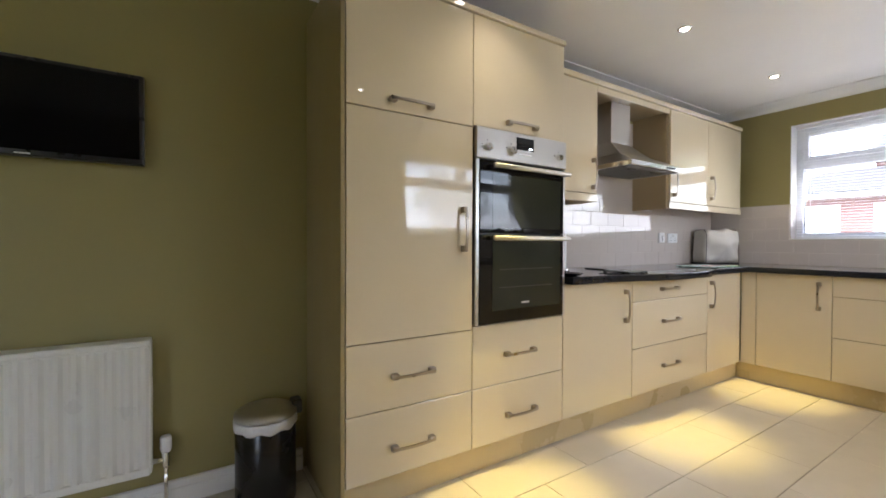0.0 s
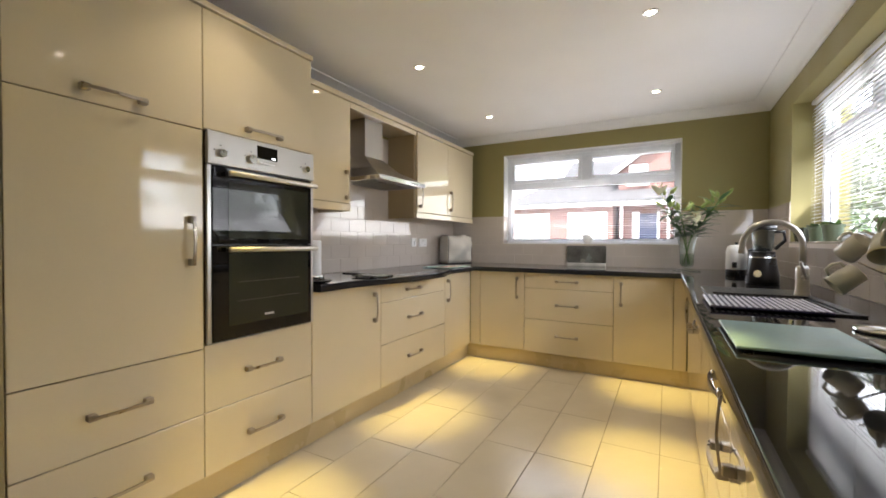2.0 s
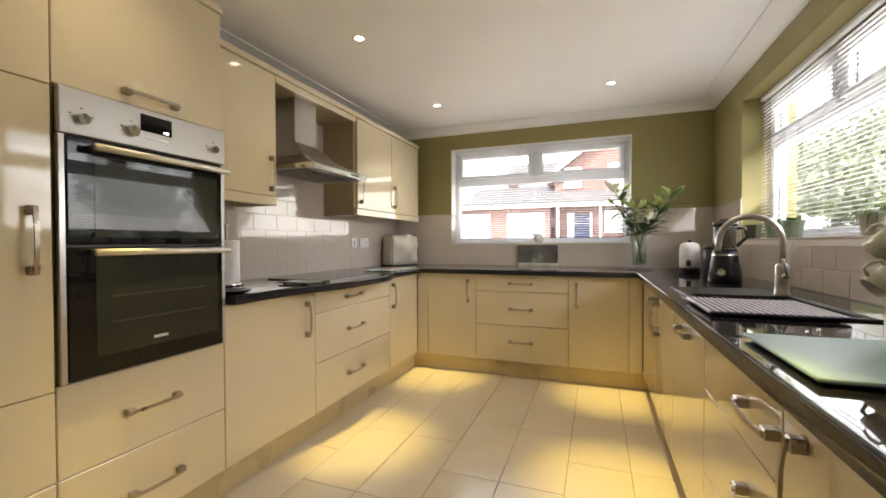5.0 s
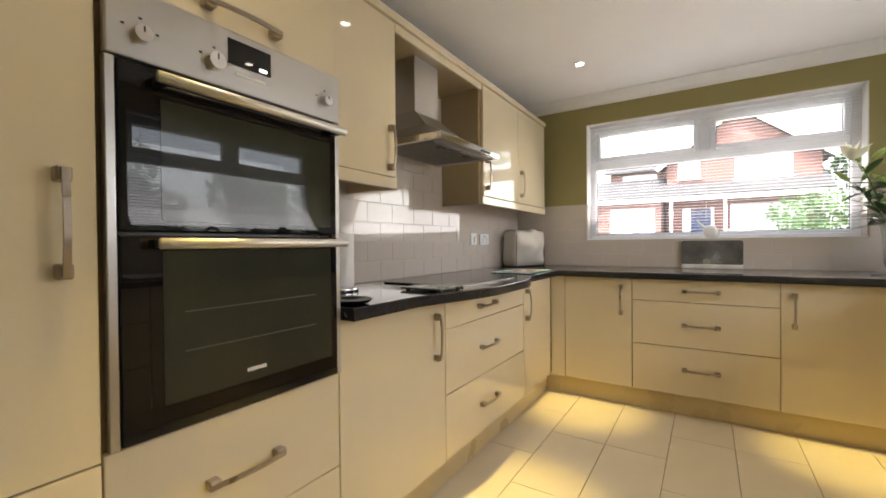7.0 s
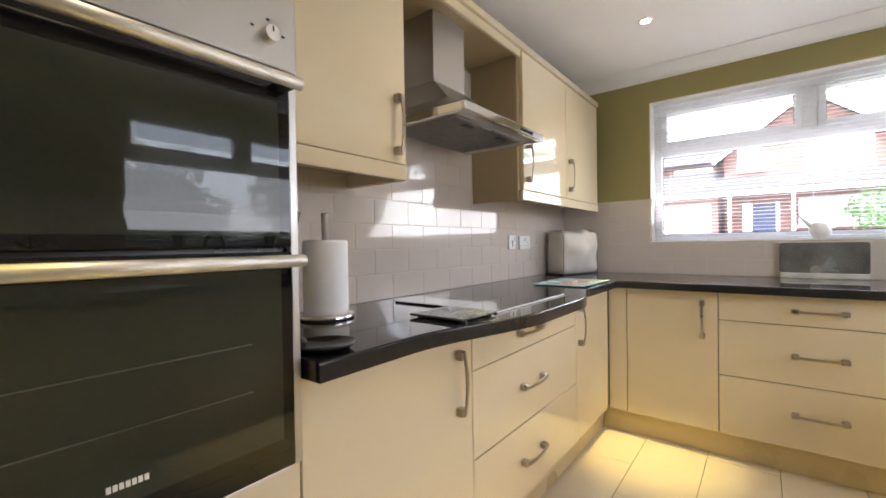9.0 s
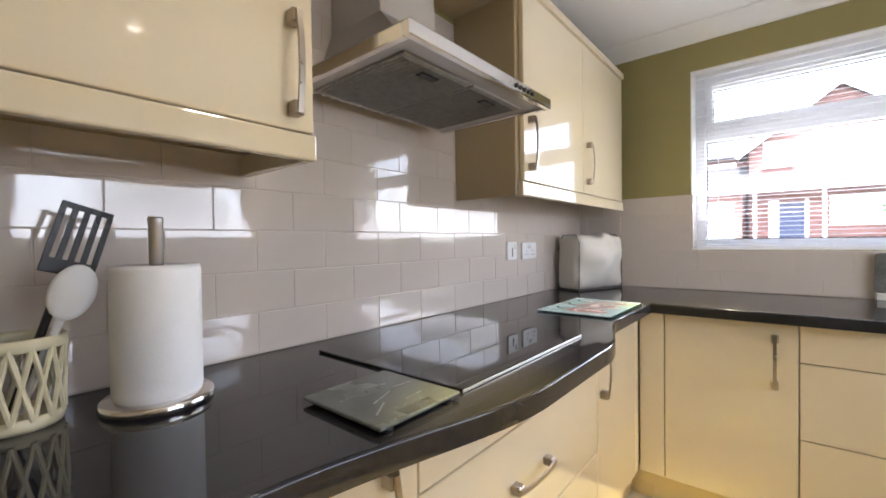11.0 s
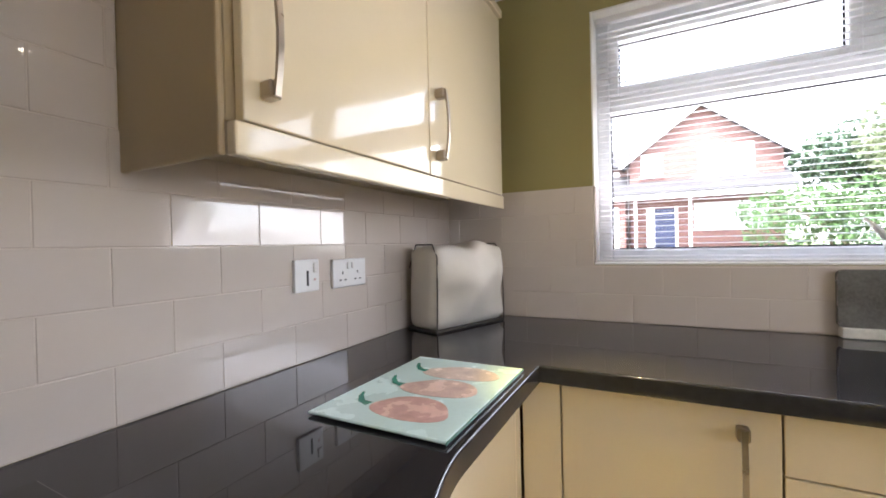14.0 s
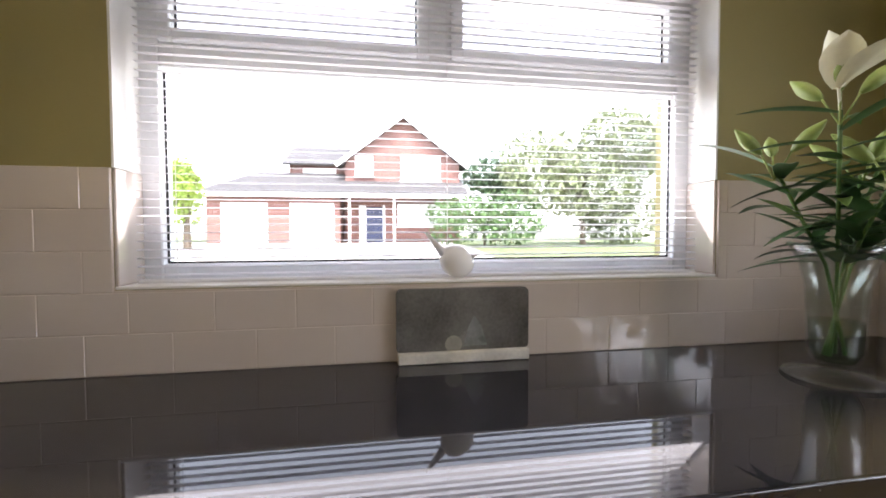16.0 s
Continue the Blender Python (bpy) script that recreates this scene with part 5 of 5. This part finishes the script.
part("pedal", box((binx - 0.16, biny - 0.02, 0.012), (binx - 0.11, biny + 0.02, 0.022), 0.004), BLACK_PLASTIC, bn)

# ---- outside ----
GRASS = material("lawn", (0.10, 0.13, 0.055), 0.9, vary=0.4, scale=1.5, bump=0.6, grain=40)
DRIVE = material("pale concrete drive", (0.38, 0.36, 0.335), 0.85, vary=0.15, scale=1.2, bump=0.3, grain=60)
ROAD = material("asphalt", (0.06, 0.06, 0.062), 0.9, vary=0.2, scale=3, bump=0.3, grain=120)
BRICK = material("red brick wall", (0.19, 0.095, 0.08), 0.85, vary=0.25, scale=4, bump=0.4, grain=30)
ROOF = material("grey roof tile", (0.05, 0.048, 0.05), 0.8, vary=0.3, scale=3, bump=0.5, grain=12, stretch=(1, 1, 3))
HWHITE = material("white joinery", (0.80, 0.80, 0.80), 0.4, vary=0.03)
HGLASS = material("curtained window glass", (0.55, 0.56, 0.57), 0.08, vary=0.2, scale=0.6)
BLUE = material("blue front door", (0.02, 0.03, 0.09), 0.35, vary=0.15)


def land(x):
    return -0.15 + 0.95 * min(1.0, max(0.0, (x - 7) / 16))


bm = bmesh.new()
xs = [-2000, -60, -2.8, 4.9, 7, 11, 15, 19, 23, 60, 2500]
ys = [-2000, -60, 60, 2000]
grid = [[bm.verts.new((x, y, land(x))) for y in ys] for x in xs]
for i in range(len(xs) - 1):
    for j in range(len(ys) - 1):
        bm.faces.new((grid[i][j], grid[i + 1][j], grid[i + 1][j + 1], grid[i][j + 1]))
structure("ground", bm, GRASS, "green lawns sloping up across the street", "ground")


def strip(name, x0, x1, y0, y1, mat, lift, label, cat, steps=6):
    bm = bmesh.new()
    rows = []
    for k in range(steps + 1):
        x = x0 + (x1 - x0) * k / steps
        rows.append([bm.verts.new((x, y, land(x) + lift)) for y in (y0, y1)] + [bm.verts.new((x, y, land(x) - 0.05)) for y in (y1, y0)])
    for a, b in zip(rows, rows[1:]):
        for j in range(4):
            bm.faces.new((a[j], a[(j + 1) % 4], b[(j + 1) % 4], b[j]))
    bm.faces.new(rows[0])
    bm.faces.new(rows[-1][::-1])
    return structure(name, bm, mat, label, cat)


strip("pavement_near", 4.8, 8.5, -6, 9, DRIVE, 0.03, "pale paved front drive below the window", "pavement", 4)
strip("road", 9.5, 14.5, -60, 60, ROAD, 0.02, "grey asphalt street between the houses", "road", 5)
strip("pavement_far", 14.5, 16.0, -60, 60, DRIVE, 0.06, "pale pavement across the street", "pavement", 2)
strip("drive_far", 16.0, 27.2, -3.4, 10.0, DRIVE, 0.04, "pale concrete drive before the garages", "pavement", 8)
strip("patio", -2.0, 5.0, -5.5, -1.36, DRIVE, 0.03, "pale paved patio outside the sink window", "pavement", 3)

GZ = 0.80
FX = 27.0
house = thing("house", "red brick house with a gable and double garage", "house", (FX, 2, GZ))


def slope(bm, quad, t=0.12):
    vs = [Vector(v) for v in quad]
    n = (vs[1] - vs[0]).cross(vs[2] - vs[0]).normalized()
    if n.z < 0:
        n = -n
    a = [bm.verts.new(v) for v in vs]
    b = [bm.verts.new(v + n * t) for v in vs]
    bm.faces.new(a)
    bm.faces.new(b[::-1])
    for k in range(len(vs)):
        j = (k + 1) % len(vs)
        bm.faces.new((a[k], a[j], b[j], b[k]))


def gable_block(x0, x1, y0, y1, z1, peak, name):
    bm = bmesh.new()
    ym = (y0 + y1) / 2
    f = [bm.verts.new((x0, *p)) for p in ((y0, GZ - 0.3), (y1, GZ - 0.3), (y1, z1), (ym, peak), (y0, z1))]
    r = [bm.verts.new((x1, v.co.y, v.co.z)) for v in f]
    bm.faces.new(f)
    bm.faces.new(r[::-1])
    for k in range(5):
        bm.faces.new((f[k], f[(k + 1) % 5], r[(k + 1) % 5], r[k]))
    part(name, bm, BRICK, house)


gable_block(FX, FX + 8, -4.2, 2.3, 5.35, 7.85, "gable_wall")
bm = bmesh.new()
slope(bm, ((FX - 0.35, -4.6, 5.10), (FX - 0.35, -0.95, 7.90), (FX + 8, -0.95, 7.90), (FX + 8, -4.6, 5.10)))
slope(bm, ((FX - 0.35, 2.7, 5.10), (FX - 0.35, -0.95, 7.90), (FX + 8, -0.95, 7.90), (FX + 8, 2.7, 5.10)))
part("gable_roof", bm, ROOF, house, "grey tiled gable roof")
bm = bmesh.new()
for a, b in (((-4.62, 5.02), (-0.95, 7.84)), ((2.72, 5.02), (-0.95, 7.84))):
    (ya, za), (yb, zb) = a, b
    slope(bm, ((FX - 0.40, ya, za), (FX - 0.40, yb, zb), (FX - 0.34, yb, zb), (FX - 0.34, ya, za)), 0.22)
part("barge_board", bm, HWHITE, house, "white barge boards")
part("side_wall", box((FX + 1.2, 2.3, GZ - 0.3), (FX + 7.5, 5.5, 5.35)), BRICK, house)
bm = bmesh.new()
slope(bm, ((FX + 0.8, 2.2, 5.25), (FX + 0.8, 5.8, 5.25), (FX + 4.2, 5.8, 6.85), (FX + 4.2, 2.2, 6.85)))
slope(bm, ((FX + 7.9, 2.2, 5.25), (FX + 7.9, 5.8, 5.25), (FX + 4.2, 5.8, 6.85), (FX + 4.2, 2.2, 6.85)))
part("side_roof", bm, ROOF, house, "grey tiled roof")
part("garage_wall", box((FX - 1.2, 2.5, GZ - 0.3), (FX + 5, 9.1, 3.55)), BRICK, house)
bm = bmesh.new()
slope(bm, ((FX - 1.6, -4.4, 3.42), (FX - 1.6, 9.4, 3.42), (FX + 1.2, 7.2, 4.75), (FX + 1.2, -4.4, 4.75)))
slope(bm, ((FX - 1.6, 9.4, 3.42), (FX + 5.2, 9.4, 3.42), (FX + 4.0, 7.2, 4.75), (FX + 1.2, 7.2, 4.75)))
part("garage_roof", bm, ROOF, house, "grey tiled lean-to and hipped garage roof")
part("fascia", box((FX - 1.66, -4.4, 3.24), (FX - 1.56, 9.4, 3.46)), HWHITE, house, "white fascia board")
for y0, y1 in ((6.15, 8.4), (2.8, 5.05)):
    g = part("garage_door", box((FX - 1.26, y0, GZ), (FX - 1.19, y1, 2.95), 0.01), HWHITE, house, "white up-and-over garage door")
    for k in range(1, 8):
        part("door_rib", box((FX - 1.275, y0 + 0.05, GZ + k * 0.265), (FX - 1.255, y1 - 0.05, GZ + 0.02 + k * 0.265)), HWHITE, g)


def house_window(x, y0, y1, z0, z1, lights):
    w = part("window", box((x - 0.06, y0, z0), (x - 0.003, y1, z1), 0.008), HWHITE, house, "white framed window")
    s = (y1 - y0) / lights
    for k in range(lights):
        part("pane", box((x - 0.072, y0 + k * s + 0.07, z0 + 0.08), (x - 0.058, y0 + (k + 1) * s - 0.07, z1 - 0.08)), HGLASS, w)
    part("sill", box((x - 0.12, y0 - 0.08, z0 - 0.06), (x - 0.003, y1 + 0.08, z0)), HWHITE, w)


house_window(FX, 0.75, 1.75, 4.55, 5.75, 1)
house_window(FX, -3.1, -0.8, 4.35, 5.85, 3)
house_window(FX + 1.2, 2.9, 4.75, 4.65, 5.15, 2)
house_window(FX, -3.6, -0.6, 1.75, 3.05, 5)
d = part("front_door", box((FX - 0.05, 0.25, GZ), (FX - 0.004, 1.15, 2.85), 0.01), BLUE, house, "dark blue front door")
part("door_frame", box((FX - 0.04, 0.10, GZ), (FX - 0.003, 0.24, 2.95)), HWHITE, d)
part("door_frame", box((FX - 0.04, 1.16, GZ), (FX - 0.003, 1.55, 2.95)), HWHITE, d)
for y in (-0.35, 2.0):
    part("porch_post", box((FX - 1.5, y - 0.06, GZ - 0.02), (FX - 1.38, y + 0.06, 3.3)), HWHITE, house)


neighbour = thing("house", "pale rendered house with a grey tiled gable roof", "house", (31, -22, GZ))
bm = bmesh.new()
f = [bm.verts.new((30, *p)) for p in ((-27.5, GZ - 0.3), (-18.2, GZ - 0.3), (-18.2, 5.9), (-22.85, 9.6), (-27.5, 5.9))]
r = [bm.verts.new((38, v.co.y, v.co.z)) for v in f]
bm.faces.new(f)
bm.faces.new(r[::-1])
for k in range(5):
    bm.faces.new((f[k], f[(k + 1) % 5], r[(k + 1) % 5], r[k]))
part("wall", bm, material("pale render", (0.62, 0.60, 0.56), 0.85, vary=0.1, scale=3, bump=0.2, grain=60), neighbour)
bm = bmesh.new()
slope(bm, ((29.6, -17.7, 5.5), (29.6, -22.85, 9.62), (38.3, -22.85, 9.62), (38.3, -17.7, 5.5)))
slope(bm, ((29.6, -28.0, 5.5), (29.6, -22.85, 9.62), (38.3, -22.85, 9.62), (38.3, -28.0, 5.5)))
part("roof", bm, ROOF, neighbour, "grey tiled gable roof")
w = part("window", box((29.93, -21.6, 4.2), (29.997, -19.6, 5.5), 0.01), HWHITE, neighbour, "white framed window")
for y in (-21.5, -20.55):
    part("pane", box((29.915, y, 4.3), (29.932, y + 0.85, 5.4)), HGLASS, w)


def leaf_crown(at, rx, ry, rz, count, size, seed):
    """Many small leaf clumps in an uneven crown with gaps."""
    r = random.Random(seed)
    vs, fs = [], []
    lobes = [(r.uniform(-0.6, 0.6), r.uniform(-0.6, 0.6), r.uniform(-0.5, 0.7), r.uniform(0.35, 0.62)) for _ in range(12)]
    for _ in range(count):
        lx, ly, lz, lr = r.choice(lobes)
        d = Vector((r.gauss(0, 1), r.gauss(0, 1), r.gauss(0, 1))).normalized() * lr * r.uniform(0.6, 1.0) ** 0.5
        p = Vector(at) + Vector(((lx + d.x) * rx, (ly + d.y) * ry, (lz + d.z) * rz))
        s = size * r.uniform(0.6, 1.4)
        m = Euler((r.uniform(0, 6.3), r.uniform(0, 6.3), r.uniform(0, 6.3))).to_matrix()
        k = len(vs)
        for q in ((-s, 0, 0), (0, -s * 0.5, s * 0.15), (s, 0, 0), (0, s * 0.5, s * 0.15)):
            vs.append(p + m @ Vector(q))
        fs.append((k, k + 1, k + 2, k + 3))
    me = bpy.data.meshes.new("crown")
    me.from_pydata([tuple(v) for v in vs], [], fs)
    return me


FOLIAGE = [material("foliage " + n, c, 0.6, vary=0.4, scale=2.0) for n, c in (("dark", (0.035, 0.075, 0.03)), ("mid", (0.06, 0.12, 0.035)), ("pale", (0.15, 0.18, 0.09)), ("lime", (0.20, 0.30, 0.04)))]
BARK = material("bark", (0.11, 0.085, 0.06), 0.9, vary=0.3, scale=8, bump=0.6, grain=30)


def plant(name, label, cat, x, y, height, rx, ry, rz, fol, count, size, seed, trunk=True):
    z = land(x)
    t = thing(name, label, cat, (x, y, z))
    bm = bmesh.new()
    top = Vector((x + 0.1, y, z + height - rz * 0.6))
    tube(bm, [(x, y, z - 0.05), (x + 0.03, y + 0.02, z + height * 0.25), top], [0.16, 0.12, 0.05] if trunk else [0.05, 0.04, 0.02], 8)
    for k in range(6):
        a = 1.05 * k
        s = Vector((x, y, z)).lerp(top, 0.45 + 0.08 * k)
        tube(bm, [s, s + Vector((math.cos(a) * rx * 0.35, math.sin(a) * ry * 0.35, rz * 0.25)), s + Vector((math.cos(a) * rx * 0.6, math.sin(a) * ry * 0.6, rz * 0.6))], [0.06, 0.04, 0.015], 6)
    part("trunk", bm, BARK, t)
    me = leaf_crown((x, y, z + height - rz), rx, ry, rz, count, size, seed)
    me.materials.append(FOLIAGE[fol])
    c = new("crown", me)
    c.parent = t
    c.matrix_parent_inverse = t.matrix_basis.inverted()


plant("tree", "pale blossoming tree beside the street", "tree", 22.5, -9.6, 6.0, 3.2, 4.0, 3.0, 2, 11000, 0.15, 3)
plant("tree", "dark green tree behind the brick house", "tree", 30.0, -7.2, 5.6, 2.2, 2.6, 2.2, 0, 3200, 0.16, 4)
plant("shrub", "rounded green garden shrub near the house", "shrub", 22.0, -4.4, 2.3, 1.9, 2.6, 1.15, 1, 3000, 0.11, 5, False)
plant("tree", "lime green clipped tree beside the garage", "tree", 21.0, 8.0, 3.6, 0.9, 0.9, 1.5, 3, 2600, 0.10, 6)
plant("tree", "green garden tree beyond the patio", "tree", 1.0, -17.5, 5.2, 2.4, 2.2, 2.2, 1, 4000, 0.15, 7)
plant("tree", "dark green garden tree beyond the patio", "tree", 8.5, -20.0, 6.0, 2.6, 2.4, 2.6, 0, 4000, 0.16, 8)
plant("tree", "green garden tree at the lawn's edge", "tree", 15.0, -19.0, 5.4, 2.6, 2.4, 2.2, 1, 3600, 0.16, 9)
for k in range(9):
    plant("shrub", "leafy green hedge bush along the garden", "shrub", -4 + 2.6 * k, -12.0 - 0.4 * (k % 3), 1.8, 1.6, 1.0, 1.0, k % 2, 1500, 0.09, 20 + k, False)

# ---- tiles of floor and walls ----
floor = bpy.data.objects["floor"]
ft = mesh_of(cube(bmesh.new(), (0.0015, 0.0015, -0.006), (0.5925, 0.2945, 0.0), 0.0012), "floor_tile", FLOOR_TILE)


def cut_tile(w, h, mat=FLOOR_TILE):
    return mesh_of(cube(bmesh.new(), (0.0015, 0.0015, -0.006), (w - 0.0015, h - 0.0015, 0.0), 0.0012), "floor_tile", mat)


for k in range(-2, 5):
    y = 0.008 + 0.296 * k
    shift = 0.297 if (k // 2) % 2 else 0.0
    for j in range(-8, 5):
        x = 1.745 + 0.594 * j - shift
        if x < X0 - 0.5 or x > 3.9:
            continue
        piece("floor_tile", ft, floor, (x, y, 0.0))
for k in (5, 6):
    for j in range(-8, -1):
        piece("floor_tile", ft, floor, (1.745 + 0.594 * j, 0.008 + 0.296 * k, 0.0))


def wall_tiles(parent, to_world, turn, u0, u1, rows, skip, joint):
    """Brick-bonded glazed tiles, 200 by 100 mm, cut at the ends and round openings."""
    made = {}
    for r in rows:
        z = 0.906 + 0.1035 * r
        start = joint + (0.1 if r % 2 else 0.0)
        k = math.floor((u0 - start) / 0.2)
        while start + 0.2 * k < u1:
            a, b = max(u0, start + 0.2 * k), min(u1, start + 0.2 * (k + 1))
            k += 1
            spans = [(a, b)]
            for s0, s1, za, zb in skip:
                if z + 0.102 > za + 0.01 and z < zb - 0.01:
                    spans = [c for p, q in spans for c in ((p, min(q, s0)), (max(p, s1), q)) if c[1] - c[0] > 0.012]
            for p, q in spans:
                if q - p < 0.012:
                    continue
                w = round(q - p, 3)
                if w not in made:
                    made[w] = mesh_of(cube(bmesh.new(), (0.0008, -0.0065, 0.0008), (w - 0.0008, 0.0, 0.1027), 0.0012), "wall_tile", TILE)
                ob = new("wall_tile", made[w])
                ob.parent = parent
                at = to_world(p if turn != 2 else q, z)
                ob.location = at
                ob.rotation_euler = (0, 0, {0: 0.0, 1: -math.pi / 2, 2: math.pi}[turn])


bm = bmesh.new()
cube(bm, (1.788, Y1 - 0.0062, 0.905), (X1 - 0.001, Y1, 1.422))
cube(bm, (2.345, Y1 - 0.0062, 1.422), (3.177, Y1, 2.05))
structure("trim_tile_bed_north", bm, GROUT, "pale grout behind the glazed wall tiles", "wall tiles")
wall_tiles(wall_left, lambda u, z: (u, Y1 - 0.001, z), 0, 1.79, X1 - 0.008, range(0, 5), [(3.56, 3.65, 9, 9)], 2.36)
wall_tiles(wall_left, lambda u, z: (u, Y1 - 0.001, z), 0, 2.347, 3.176, range(5, 11), [], 2.36)
bm = bmesh.new()
cube(bm, (X1 - 0.0062, Y0, 0.905), (X1, Y1 - 0.0063, W1["z0"] - 0.002))
cube(bm, (X1 - 0.0062, Y0, W1["z0"] - 0.002), (X1, W1["y0"], 1.422))
cube(bm, (X1 - 0.0062, W1["y1"], W1["z0"] - 0.002), (X1, Y1 - 0.0063, 1.422))
structure("trim_tile_bed_east", bm, GROUT, "pale grout behind the glazed wall tiles", "wall tiles")
wall_tiles(wall_window, lambda u, z: (X1 - 0.001, -u, z), 1, -(Y1 - 0.008), -(Y0 + 0.008), range(0, 5), [(-W1["y1"], -W1["y0"], W1["z0"], 2.0)], 0.05)
bm = bmesh.new()
cube(bm, (0.17, Y0, 0.905), (X1 - 0.0063, Y0 + 0.0062, W2["z0"] - 0.002))
cube(bm, (0.17, Y0, W2["z0"] - 0.002), (W2["x0"], Y0 + 0.0062, 1.422))
cube(bm, (W2["x1"], Y0, W2["z0"] - 0.002), (X1 - 0.0063, Y0 + 0.0062, 1.422))
structure("trim_tile_bed_south", bm, GROUT, "pale grout behind the glazed wall tiles", "wall tiles")
wall_tiles(wall_right, lambda u, z: (u, Y0 + 0.001, z), 2, 0.17, X1 - 0.008, range(0, 5), [(W2["x0"], W2["x1"], W2["z0"], 2.0)], 2.08)
